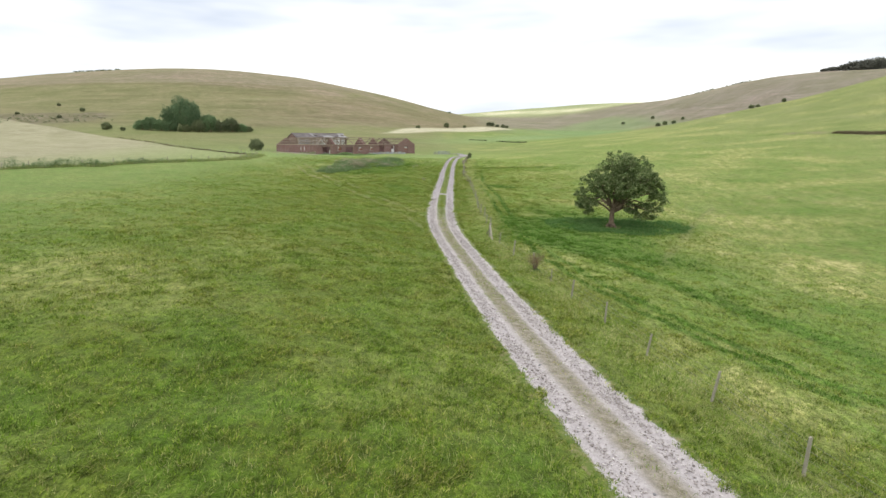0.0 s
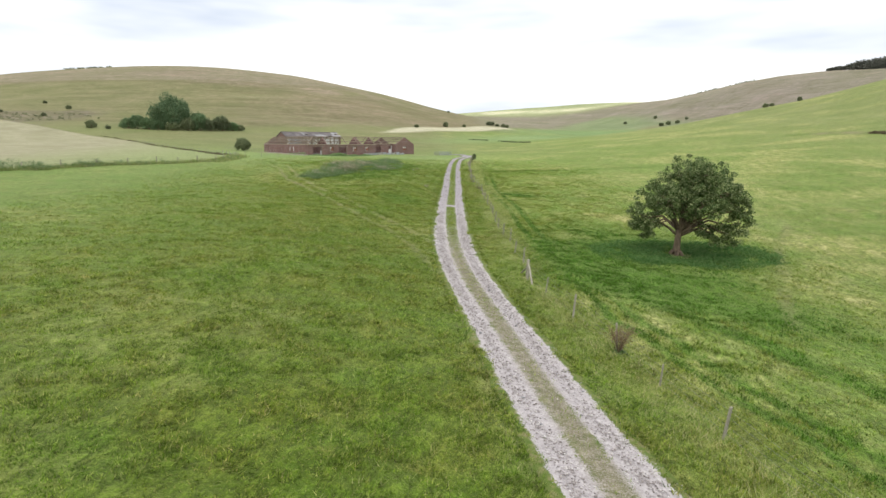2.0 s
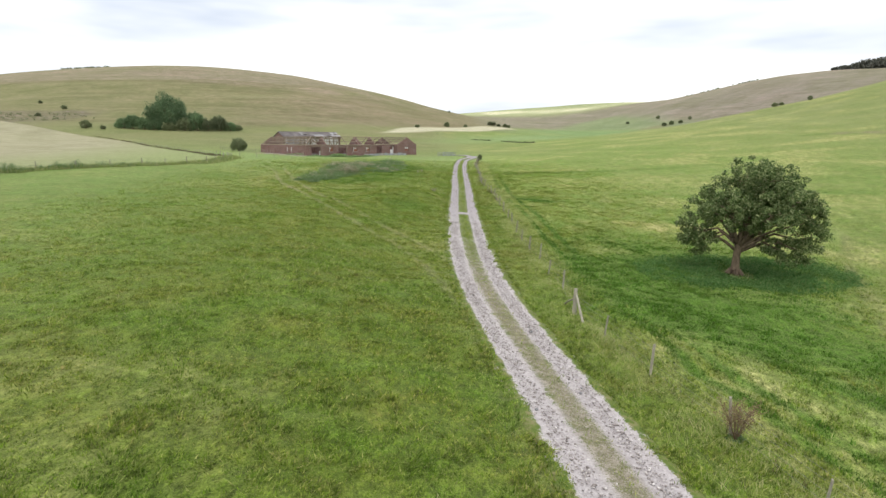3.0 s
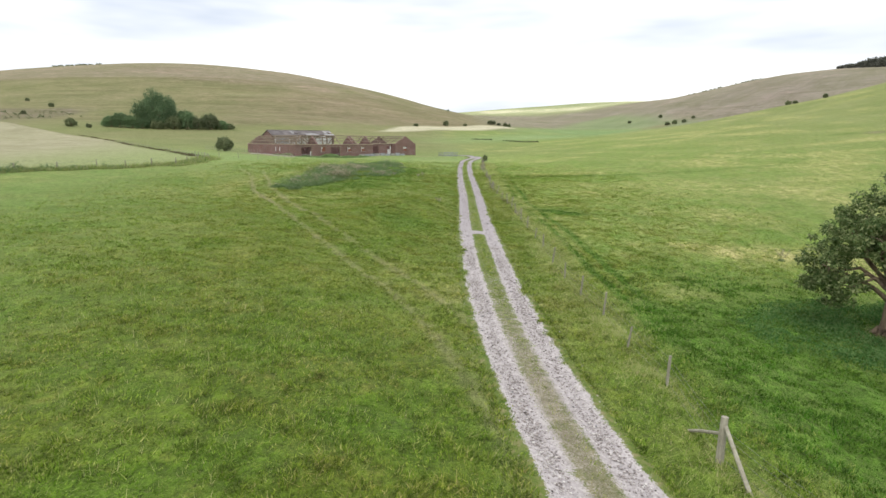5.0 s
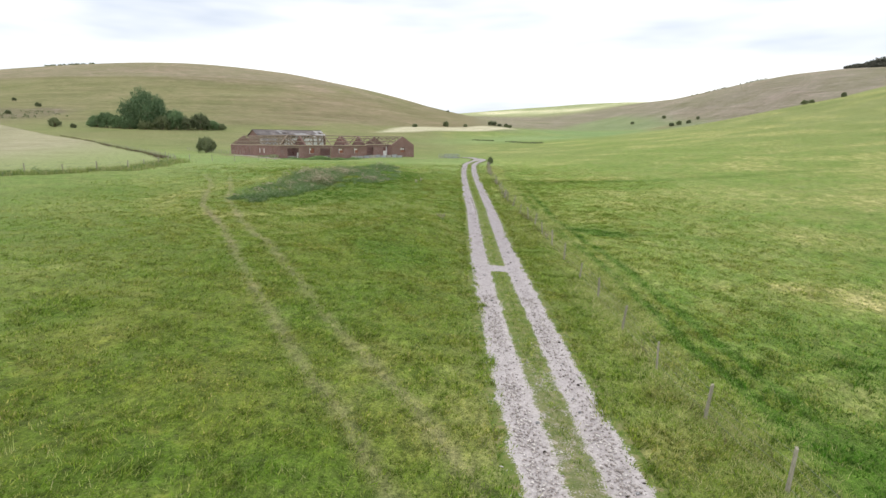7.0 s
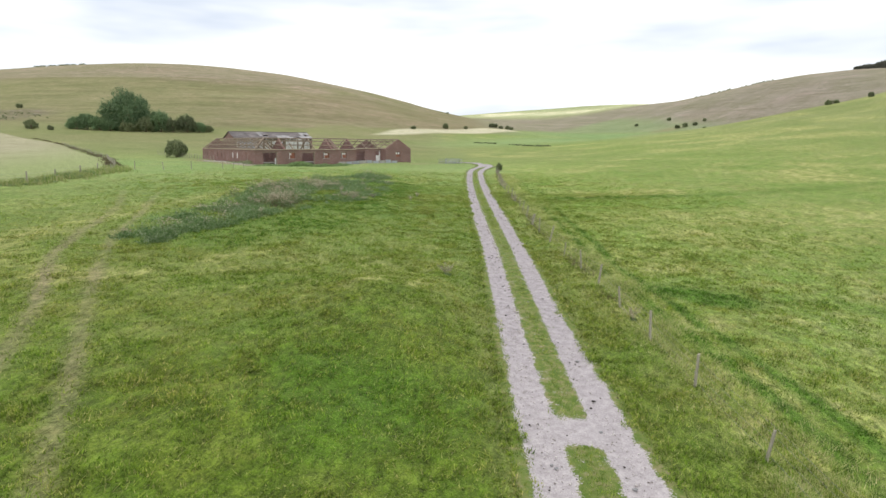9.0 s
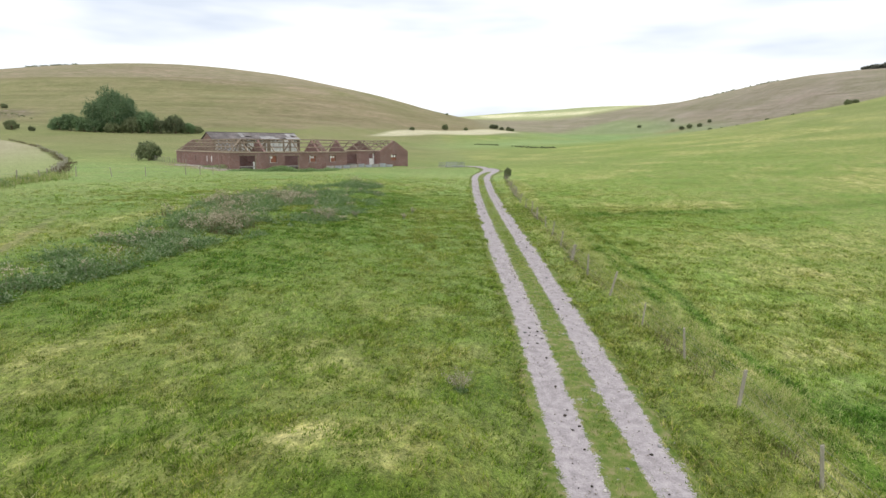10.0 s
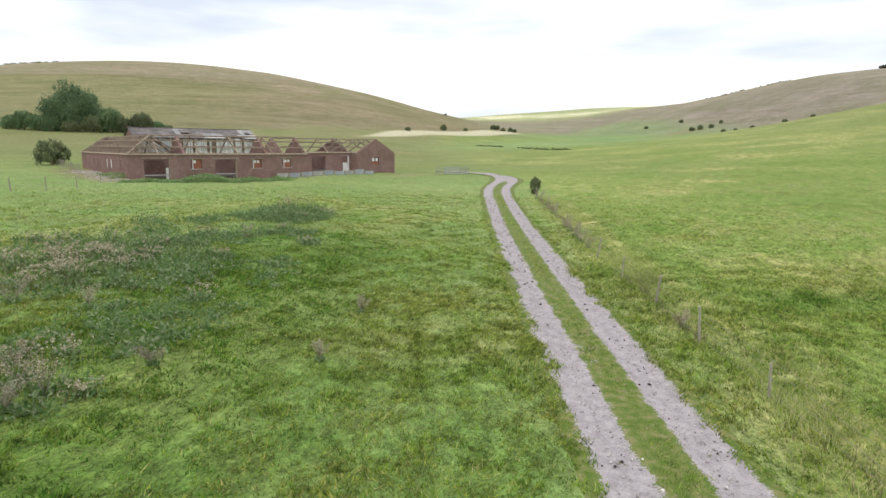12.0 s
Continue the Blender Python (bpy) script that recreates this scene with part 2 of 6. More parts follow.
    hill = node_mix(n, l, node_math(n, l, "MULTIPLY", scar, 0.95), hill, node_ramp(n, l, node_noise(n, l, 0.2, 6, geo, 0.75), [(0.38, (0.060, 0.054, 0.036)), (0.5, (0.105, 0.085, 0.066)), (0.64, (0.24, 0.20, 0.17))]))
    hill = node_mix(n, l, z3.outputs[2], hill, node_ramp(n, l, node_noise(n, l, 0.025, 7, geo, 0.74), [(0.36, (0.160, 0.146, 0.106)), (0.5, (0.205, 0.187, 0.140)), (0.64, (0.255, 0.230, 0.178))]))
    strata = n.new("ShaderNodeMapping")
    strata.inputs["Scale"].default_value = (0.8, 0.8, 2.4)
    l.new(geo, strata.inputs["Vector"])
    hill = node_mix(n, l, node_math(n, l, "SUBTRACT", 1.0, node_math(n, l, "MULTIPLY", z3.outputs[2], 0.6)), hill, node_ramp(n, l, node_noise(n, l, 0.15, 7, strata.outputs[0], 0.8), [(0.36, (0.56, 0.54, 0.51)), (0.5, (0.82, 0.81, 0.82)), (0.63, (1.14, 1.10, 1.12))]), "MULTIPLY")
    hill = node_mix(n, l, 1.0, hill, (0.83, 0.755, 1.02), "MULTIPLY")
    flank = node_math(n, l, "MULTIPLY", node_math(n, l, "DIVIDE", node_math(n, l, "SUBTRACT", 640.0, node_math(n, l, "ADD", y, wave)), 30.0, True), node_math(n, l, "DIVIDE", node_math(n, l, "SUBTRACT", -95.0, node_math(n, l, "ADD", x, wave)), 70.0, True))
    flank = node_math(n, l, "MULTIPLY", flank, node_math(n, l, "SUBTRACT", 1.0, scar))
    hill = node_mix(n, l, node_math(n, l, "MULTIPLY", flank, 0.7), hill, node_ramp(n, l, node_noise(n, l, 0.06, 7, geo, 0.75), [(0.36, (0.073, 0.079, 0.037)), (0.5, (0.108, 0.107, 0.055)), (0.64, (0.152, 0.138, 0.080))]))
    patchy = node_noise(n, l, 0.011, 7, geo, 0.72)
    hill = node_mix(n, l, 1.0, hill, node_ramp(n, l, patchy, [(0.36, (0.84, 0.88, 0.80)), (0.5, (1.0, 1.0, 1.0)), (0.62, (1.12, 1.06, 1.08))]), "MULTIPLY")
    # thin sheep walks and dry streaks along the slope
    walks = n.new("ShaderNodeMapping")
    walks.inputs["Scale"].default_value = (0.014, 0.014, 0.60)
    l.new(geo, walks.inputs["Vector"])
    hill = node_mix(n, l, 1.0, hill, node_ramp(n, l, node_noise(n, l, 1.0, 6, walks.outputs[0], 0.72), [(0.38, (0.76, 0.74, 0.72)), (0.5, (1.0, 1.0, 1.0)), (0.62, (1.18, 1.14, 1.16))]), "MULTIPLY")
    speck = node_noise(n, l, 0.30, 6, geo, 0.8)
    hill = node_mix(n, l, 1.0, hill, node_ramp(n, l, speck, [(0.38, (0.66, 0.66, 0.64)), (0.48, (1.0, 1.0, 1.0)), (0.64, (1.24, 1.21, 1.22))]), "MULTIPLY")

    def contour(stops, half):
        """1 on a line across the hillside, given as places from west to east."""
        x0, x1 = stops[0][0], stops[-1][0]
        u = node_math(n, l, "DIVIDE", node_math(n, l, "SUBTRACT", x, x0), x1 - x0)
        at = node_math(n, l, "MULTIPLY", node_ramp(n, l, u, [((px - x0) / (x1 - x0), (py / 1000,) * 3) for px, py in stops]), 1000.0)
        off = node_math(n, l, "ABSOLUTE", node_math(n, l, "ADD", node_math(n, l, "SUBTRACT", y, at), node_math(n, l, "MULTIPLY", wave, 0.15)))
        inside = node_math(n, l, "MULTIPLY", node_math(n, l, "GREATER_THAN", u, 0.0), node_math(n, l, "LESS_THAN", u, 1.0))
        return node_math(n, l, "MULTIPLY", inside, node_math(n, l, "SUBTRACT", 1.0, node_math(n, l, "DIVIDE", off, half), True), True)

    for stops, half, much, tone in (
        (((-376, 633), (-339, 622), (-269, 616), (-218, 645), (-150, 656), (-91, 715), (-58, 771)), 7.0, 0.75, (0.100, 0.080, 0.050)),
        (((-174, 590), (-120, 616), (-56, 604), (7, 632)), 9.0, 0.6, (0.110, 0.086, 0.056)),
        (((-174, 566), (-120, 590), (-56, 584), (7, 612)), 8.0, 0.18, (0.300, 0.265, 0.190)),
        (((-170, 479), (-132, 490), (-90, 497)), 7.0, 0.6, (0.110, 0.090, 0.055)),
    ):
        hill = node_mix(n, l, node_math(n, l, "MULTIPLY", contour(stops, half), much), hill, tone)
    edge_line = contour(((-123, 488), (-88, 498), (-54, 496), (-22, 446)), 6.0)
    meadow = node_ramp(n, l, node_noise(n, l, 0.03, 3, geo), [(0.35, (0.085, 0.172, 0.066)), (0.65, (0.150, 0.222, 0.100))])
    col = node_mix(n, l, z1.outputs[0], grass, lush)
    col = node_mix(n, l, node_math(n, l, "MULTIPLY", z1.outputs[1], node_math(n, l, "ADD", mid, 0.45), True), col, dry)
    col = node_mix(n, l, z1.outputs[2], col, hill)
    col = node_mix(n, l, z2.outputs[0], col, meadow)
    col = node_mix(n, l, node_math(n, l, "MULTIPLY", edge_line, 0.22), col, (0.300, 0.275, 0.195))
    # pale fields at the valley head, the sunlight on them put into their colour
    sunlit_far_field = node_ramp(n, l, node_noise(n, l, 0.006, 3, geo), [(0.42, (0.215, 0.245, 0.145)), (0.52, (0.330, 0.340, 0.215)), (0.60, (0.54, 0.51, 0.38))])
    col = node_mix(n, l, z3.outputs[0], col, sunlit_far_field)
    col = node_mix(n, l, node_math(n, l, "MULTIPLY", z2.outputs[1], node_math(n, l, "ADD", clump, 0.25), True), col, (0.190, 0.172, 0.100))
    col = node_mix(n, l, z2.outputs[2], col, node_mix(n, l, clump, (0.105, 0.086, 0.055), (0.205, 0.170, 0.115)))
    # the pale cut field beside the track, and the chalky strip up the valley
    wob = node_math(n, l, "MULTIPLY", node_math(n, l, "SUBTRACT", mid, 0.5), 3.0)
    f = half_plane(n, l, x, y, (-64, 92), (-36.5, 121), 0.6, wob)
    for p, q in (((-37.3, 110), (-38.3, 140)), ((-39.5, 142), (-65.5, 191)), ((-65.5, 191), (-125.5, 279)), ((-125.5, 279), (-195, 351)), ((-195, 351), (-290, 427))):
        f = node_math(n, l, "MULTIPLY", f, half_plane(n, l, x, y, p, q, 1.2, wob))
    rows = n.new("ShaderNodeTexWave")
    rows.inputs["Scale"].default_value, rows.inputs["Distortion"].default_value = 0.12, 2.5
    rt = n.new("ShaderNodeMapping")
    rt.inputs["Rotation"].default_value = (0, 0, radians(28))
    l.new(geo, rt.inputs["Vector"])
    l.new(rt.outputs[0], rows.inputs["Vector"])
    straw = node_mix(n, l, node_math(n, l, "MULTIPLY", rows.outputs[1], 0.5), node_mix(n, l, big, (0.255, 0.226, 0.178), (0.335, 0.295, 0.245)), (0.215, 0.208, 0.140))
    green_end = half_plane(n, l, x, y, (-62, 90), (-112, 290), 44, wob)
    straw = node_mix(n, l, 1.0, straw, node_ramp(n, l, node_noise(n, l, 0.09, 6, geo, 0.7), [(0.36, (0.68, 0.68, 0.66)), (0.5, (0.90, 0.90, 0.91)), (0.64, (1.08, 1.06, 1.08))]), "MULTIPLY")
    straw = node_mix(n, l, green_end, node_mix(n, l, mid, (0.135, 0.190, 0.072), (0.225, 0.245, 0.135)), straw)
    col = node_mix(n, l, f, col, straw)
    g = half_plane(n, l, x, y, (96, 620), (86, 662), 6, wob)
    for p, q in (((-24, 434), (92, 622)), ((88, 660), (-19, 476)), ((-19, 480), (-28, 432))):
        g = node_math(n, l, "MULTIPLY", g, half_plane(n, l, x, y, p, q, 5, wob))
    col = node_mix(n, l, g, col, node_mix(n, l, big, (0.36, 0.325, 0.255), (0.47, 0.435, 0.36)))
    # blades and hollows: the shade in the gaps between tufts is put into the colour
    tm = n.new("ShaderNodeMapping")
    tm.vector_type = "TEXTURE"
    tm.inputs["Rotation"].default_value, tm.inputs["Scale"].default_value = (0, 0, radians(82)), (1.7, 1.0, 1)
    l.new(geo, tm.inputs["Vector"])
    tuft, blade = node_noise(n, l, 4.4, 5, tm.outputs[0], 0.72), node_noise(n, l, 19.0, 3, tm.outputs[0], 0.7)
    texture = node_math(n, l, "ADD", node_math(n, l, "MULTIPLY", fine, 0.15), node_math(n, l, "ADD", node_math(n, l, "MULTIPLY", blade, 0.33), node_math(n, l, "MULTIPLY", tuft, 0.52)))
    col = node_mix(n, l, 1.0, col, node_ramp(n, l, texture, [(0.40, (0.30, 0.34, 0.26)), (0.46, (0.80, 0.83, 0.78)), (0.52, (1.24, 1.23, 1.18)), (0.60, (2.0, 1.92, 1.9))]), "MULTIPLY")
    humps = node_noise(n, l, 1.15, 7, geo, 0.76)
    col = node_mix(n, l, 1.0, col, node_ramp(n, l, humps, [(0.36, (0.74, 0.78, 0.72)), (0.48, (1.0, 1.0, 0.99)), (0.62, (1.26, 1.22, 1.24))]), "MULTIPLY")
    l.new(col, b.inputs["Base Color"])
    node_bump(n, l, node_math(n, l, "ADD", texture, node_math(n, l, "MULTIPLY", humps, 0.8)), b, 0.55, 0.2)
    return m


GRASS_LUSH, GRASS_MID, GRASS_PALE = (0.048, 0.092, 0.008), (0.067, 0.112, 0.011), (0.105, 0.136, 0.022)
mat_ground = ground_material()


def track_material():
    m, n, l, b = material("flint_and_chalk_track", 0.9)
    geo = n.new("ShaderNodeNewGeometry").outputs["Position"]
    marks = n.new("ShaderNodeVertexColor")
    marks.layer_name = "ruts"
    s = n.new("ShaderNodeSeparateColor")
    l.new(marks.outputs[0], s.inputs[0])
    edge, clump, fine, grit = node_noise(n, l, 1.6, 4, geo, 0.7), node_noise(n, l, 4.0, 4, geo), node_noise(n, l, 22.0, 3, geo), node_noise(n, l, 60.0, 2, geo)
    vor = n.new("ShaderNodeTexVoronoi")
    vor.inputs["Scale"].default_value = 16.0
    l.new(geo, vor.inputs["Vector"])
    stones = node_ramp(n, l, vor.outputs["Color"], [(0.1, (0.29, 0.262, 0.258)), (0.5, (0.45, 0.41, 0.40)), (0.9, (0.64, 0.60, 0.585))])
    dust = node_ramp(n, l, node_math(n, l, "ADD", node_math(n, l, "MULTIPLY", clump, 0.5), node_math(n, l, "MULTIPLY", fine, 0.5)), [(0.32, (0.31, 0.277, 0.277)), (0.52, (0.455, 0.414, 0.414)), (0.68, (0.59, 0.548, 0.543))])
    rut = node_mix(n, l, node_math(n, l, "MULTIPLY", s.outputs[1], 0.45), dust, stones)
    # bare trodden earth in place of gravel further up the valley
    sep = n.new("ShaderNodeSeparateXYZ")
    l.new(geo, sep.inputs[0])
    earth = node_math(n, l, "DIVIDE", node_math(n, l, "SUBTRACT", node_math(n, l, "ADD", sep.outputs[1], node_math(n, l, "MULTIPLY", clump, 8.0)), 66.0), 26.0, True)
    rut = node_mix(n, l, node_math(n, l, "MULTIPLY", earth, 0.75), rut, node_ramp(n, l, node_math(n, l, "ADD", node_math(n, l, "MULTIPLY", clump, 0.6), node_math(n, l, "MULTIPLY", fine, 0.4)), [(0.34, (0.21, 0.187, 0.197)), (0.5, (0.31, 0.278, 0.292)), (0.66, (0.41, 0.37, 0.382))]))
    green = node_ramp(n, l, clump, [(0.35, (0.088, 0.140, 0.022)), (0.52, (0.142, 0.176, 0.045)), (0.68, (0.23, 0.208, 0.100))])
    f = node_math(n, l, "ADD", s.outputs[0], node_math(n, l, "MULTIPLY", node_math(n, l, "SUBTRACT", edge, 0.5), 1.9))
    f = node_math(n, l, "ADD", f, node_math(n, l, "MULTIPLY", node_math(n, l, "SUBTRACT", fine, 0.5), 1.5))
    f = node_ramp(n, l, f, [(0.40, (0, 0, 0)), (0.60, (1, 1, 1))])
    col = node_mix(n, l, f, green, rut)
    soil = node_ramp(n, l, node_math(n, l, "ADD", node_math(n, l, "MULTIPLY", clump, 0.5), node_math(n, l, "MULTIPLY", fine, 0.5)), [(0.36, (0.12, 0.115, 0.055)), (0.5, (0.225, 0.195, 0.135)), (0.66, (0.36, 0.32, 0.26))])
    col = node_mix(n, l, node_math(n, l, "MULTIPLY", s.outputs[2], node_math(n, l, "ADD", edge, 0.35), True), col, soil)
    l.new(col, b.inputs["Base Color"])
    h = node_math(n, l, "ADD", node_math(n, l, "MULTIPLY", fine, 0.6), node_math(n, l, "MULTIPLY", grit, 0.4))
    node_bump(n, l, h, b, 0.6, 0.03)
    return m


def brick_material():
    m, n, l, b = material("weathered_red_brick", 0.92)
    tc = n.new("ShaderNodeTexCoord").outputs["UV"]
    br = n.new("ShaderNodeTexBrick")
    br.inputs["Scale"].default_value = 1.0
    br.inputs["Brick Width"].default_value, br.inputs["Row Height"].default_value, br.inputs["Mortar Size"].default_value = 0.225, 0.075, 0.008
    br.inputs["Color1"].default_value, br.inputs["Color2"].default_value, br.inputs["Mortar"].default_value = (0.185, 0.092, 0.080, 1), (0.262, 0.142, 0.124, 1), (0.32, 0.275, 0.255, 1)
    l.new(tc, br.inputs["Vector"])
    geo = n.new("ShaderNodeNewGeometry").outputs["Position"]
    grime, pale = node_noise(n, l, 0.7, 5, geo, 0.65), node_noise(n, l, 2.4, 4, geo)
    col = node_mix(n, l, node_ramp(n, l, grime, [(0.42, (0, 0, 0)), (0.7, (0.8, 0.8, 0.8))]), br.outputs[0], (0.165, 0.105, 0.088))
    col = node_mix(n, l, node_ramp(n, l, pale, [(0.60, (0, 0, 0)), (0.76, (0.5, 0.5, 0.5))]), col, (0.42, 0.32, 0.28))
    l.new(col, b.inputs["Base Color"])
    node_bump(n, l, br.outputs[1], b, 0.4, -0.008)
    return m


mat_track, mat_brick = track_material(), brick_material()
mat_post = simple("weathered_oak_post", (0.21, 0.19, 0.145), (0.47, 0.44, 0.35), 6, 0.9, 0.5, stretch=(1, 1, 0.15))
mat_wire = simple("galvanised_wire", (0.22, 0.22, 0.21), (0.34, 0.34, 0.33), 20, 0.5, 0.1, metal=0.8)
mat_timber = simple("bare_roof_timber", (0.16, 0.122, 0.093), (0.43, 0.345, 0.265), 3, 0.9, 0.4, per_object=0.55)
mat_plate = simple("sun_bleached_timber", (0.34, 0.27, 0.20), (0.62, 0.53, 0.42), 3, 0.9, 0.4, per_object=0.25)
mat_lichen = simple("slate_under_pale_lichen", (0.25, 0.24, 0.24), (0.56, 0.54, 0.535), 0.6, 0.8, 0.4, per_object=0.55)
mat_slate = simple("dark_slate", (0.085, 0.074, 0.072), (0.30, 0.27, 0.265), 0.45, 0.75, 0.4, per_object=0.6)
mat_white = simple("peeling_white_board", (0.52, 0.51, 0.50), (0.86, 0.85, 0.83), 1.5, 0.8, 0.3, per_object=0.3)
mat_sheet = simple("pale_blue_metal_sheet", (0.29, 0.32, 0.365), (0.48, 0.505, 0.54), 1.1, 0.55, 0.2, per_object=0.45)
mat_galv = simple("galvanised_steel", (0.22, 0.24, 0.26), (0.44, 0.46, 0.49), 3, 0.45, 0.1, metal=0.6)
mat_orange = simple("rusty_orange_shutter", (0.19, 0.075, 0.050), (0.32, 0.135, 0.088), 3, 0.85, 0.3)
mat_concrete = simple("stained_concrete", (0.27, 0.26, 0.25), (0.50, 0.48, 0.46), 1.2, 0.9, 0.3)
mat_dung = simple("dried_dung", (0.020, 0.017, 0.014), (0.075, 0.062, 0.050), 12, 0.95, 0.3)
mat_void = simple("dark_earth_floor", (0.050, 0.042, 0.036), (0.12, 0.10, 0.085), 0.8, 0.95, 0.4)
mat_stone = simple("loose_flint", (0.11, 0.11, 0.115), (0.40, 0.39, 0.39), 8, 0.8, 0.4, per_object=0.6)
mat_bark = simple("rough_brown_bark", (0.085, 0.062, 0.044), (0.33, 0.245, 0.170), 5, 0.95, 0.9, stretch=(1, 1, 0.25), distance=0.04)
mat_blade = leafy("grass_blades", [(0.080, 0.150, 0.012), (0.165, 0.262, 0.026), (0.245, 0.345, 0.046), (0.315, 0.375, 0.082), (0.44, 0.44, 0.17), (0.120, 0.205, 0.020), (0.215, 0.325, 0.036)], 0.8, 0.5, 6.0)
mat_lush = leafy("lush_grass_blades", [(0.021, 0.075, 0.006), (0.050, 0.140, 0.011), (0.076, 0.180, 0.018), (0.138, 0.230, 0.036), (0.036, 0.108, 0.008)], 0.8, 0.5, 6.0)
mat_straw = leafy("dry_grass_stems", [(0.21, 0.35, 0.060), (0.32, 0.43, 0.105), (0.50, 0.51, 0.23), (0.62, 0.58, 0.33), (0.26, 0.40, 0.078)], 0.85, 0.5)
mat_tree = leafy("grey_green_tree_leaves", [(0.078, 0.132, 0.048), (0.135, 0.203, 0.075), (0.225, 0.295, 0.120), (0.46, 0.50, 0.27)], 0.6, 0.5)
mat_dark = leafy("dark_hedge_leaves", [(0.145, 0.245, 0.120), (0.220, 0.335, 0.165), (0.30, 0.40, 0.21)], 0.65, 0.5)
mat_bush = leafy("hawthorn_leaves", [(0.16, 0.205, 0.105), (0.23, 0.28, 0.145), (0.30, 0.33, 0.19)], 0.7, 0.5)
mat_nettle = leafy("nettle_leaves", [(0.070, 0.185, 0.048), (0.115, 0.255, 0.068), (0.18, 0.32, 0.10), (0.24, 0.36, 0.14)], 0.7, 0.5)
mat_bramble = leafy("bramble_and_thistle", [(0.105, 0.200, 0.068), (0.185, 0.305, 0.110), (0.265, 0.380, 0.165), (0.46, 0.52, 0.35)], 0.75, 0.5)
mat_dock = leafy("rusty_dock_stems", [(0.19, 0.125, 0.080), (0.30, 0.21, 0.14), (0.43, 0.32, 0.22)], 0.9, 0.3)
mat_seed_dark = leafy("dead_weed_stems", [(0.12, 0.11, 0.060), (0.18, 0.155, 0.09), (0.26, 0.22, 0.14)], 0.9, 0.4)
mat_wood = leafy("far_woodland_leaves", [(0.21, 0.22, 0.18), (0.30, 0.31, 0.25), (0.38, 0.38, 0.32)], 0.8, 0.5)
mat_seed = leafy("brown_seed_heads", [(0.27, 0.235, 0.160), (0.42, 0.38, 0.28), (0.66, 0.62, 0.51)], 0.9, 0.4)


# ---- helpers for meshes ----
def np_mesh(name, v, f, mat):
    """A mesh from arrays of places and of equal-sided faces."""
    v, f = np.asarray(v, np.float32), np.asarray(f, np.int32)
    me = bpy.data.meshes.new(name)
    me.vertices.add(len(v))
    me.vertices.foreach_set("co", v.ravel())
    me.loops.add(f.size)
    me.loops.foreach_set("vertex_index", f.ravel())
    me.polygons.add(len(f))
    me.polygons.foreach_set("loop_start", np.arange(0, f.size, f.shape[1], dtype=np.int32))
    me.update(calc_edges=True)
    me.materials.append(mat)
    return me


def mesh_of(name, bm, mat, smooth=False):
    me = bpy.data.meshes.new(name)
    bm.normal_update()
    bm.to_mesh(me)
    bm.free()
    me.materials.append(mat)
    if smooth:
        me.shade_smooth()
    return me


def part(name, bm, mat, parent, label="", smooth=False):
    ob = new(name, bm if isinstance(bm, bpy.types.Mesh) else mesh_of(name, bm, mat, smooth))
    ob.parent = parent
    return tagged(ob, label) if label else ob


def box(bm, lo, hi, m=None, bevel=0.0):
    """A box between two corners, moved by m, added to bm."""
    r = bmesh.ops.create_cube(bm, size=1.0)
    size, mid = [b - a for a, b in zip(lo, hi)], [(a + b) / 2 for a, b in zip(lo, hi)]
    t = Matrix.Translation(mid) @ Matrix.Diagonal((*size, 1))
    bmesh.ops.transform(bm, matrix=(m @ t) if m else t, verts=r["verts"])
    if bevel:
        edges = list({e for v in r["verts"] for e in v.link_edges})
        bmesh.ops.bevel(bm, geom=edges, offset=bevel, segments=1, affect="EDGES")


def beam(bm, a, b, w, h):
    """A squared timber from a to b."""
    a, b = Vector(a), Vector(b)
    d = b - a
    q = d.to_track_quat("Y", "Z").to_matrix().to_4x4()
    box(bm, (-w / 2, 0, -h / 2), (w / 2, d.length, h / 2), Matrix.Translation(a) @ q)


def tube(bm, places, radii, sides=8):
    """A closed tapering tube through places."""
    places = [Vector(p) for p in places]
    rings = []
    for k, p in enumerate(places):
        d = (places[min(k + 1, len(places) - 1)] - places[max(k - 1, 0)]).normalized()
        a = d.orthogonal().normalized() if abs(d.z) < 0.9 else (Vector((1, 0, 0)) - d * d.x).normalized()
        b = d.cross(a)
        rings.append([bm.verts.new(p + radii[k] * (math.cos(2 * math.pi * s / sides) * a + math.sin(2 * math.pi * s / sides) * b)) for s in range(sides)])
    for r0, r1 in zip(rings, rings[1:]):
        for s in range(sides):
            bm.faces.new((r0[s], r0[(s + 1) % sides], r1[(s + 1) % sides], r1[s]))
    bm.faces.new(rings[0][::-1])
    bm.faces.new(rings[-1])


rng = np.random.default_rng(7)


def hashed(i, j, seed):
    h = np.sin(i * 127.1 + j * 311.7 + seed * 74.7) * 43758.5453
    return h - np.floor(h)


def vnoise(x, y, size, seed=0):
    """Smooth value noise, 0 to 1, with cells of the given size."""
    x, y = x / size, y / size
    i, j = np.floor(x), np.floor(y)
    u, v = x - i, y - j
    u, v = u * u * (3 - 2 * u), v * v * (3 - 2 * v)
    a, b, c, d = hashed(i, j, seed), hashed(i + 1, j, seed), hashed(i, j + 1, seed), hashed(i + 1, j + 1, seed)
    return a + (b - a) * u + (c - a) * v + (a - b - c + d) * u * v


# ---- the land ----
def rise(u):
    return np.logaddexp(0, u)


def step(u):
    return 1 / (1 + np.exp(-np.clip(u, -50, 50)))


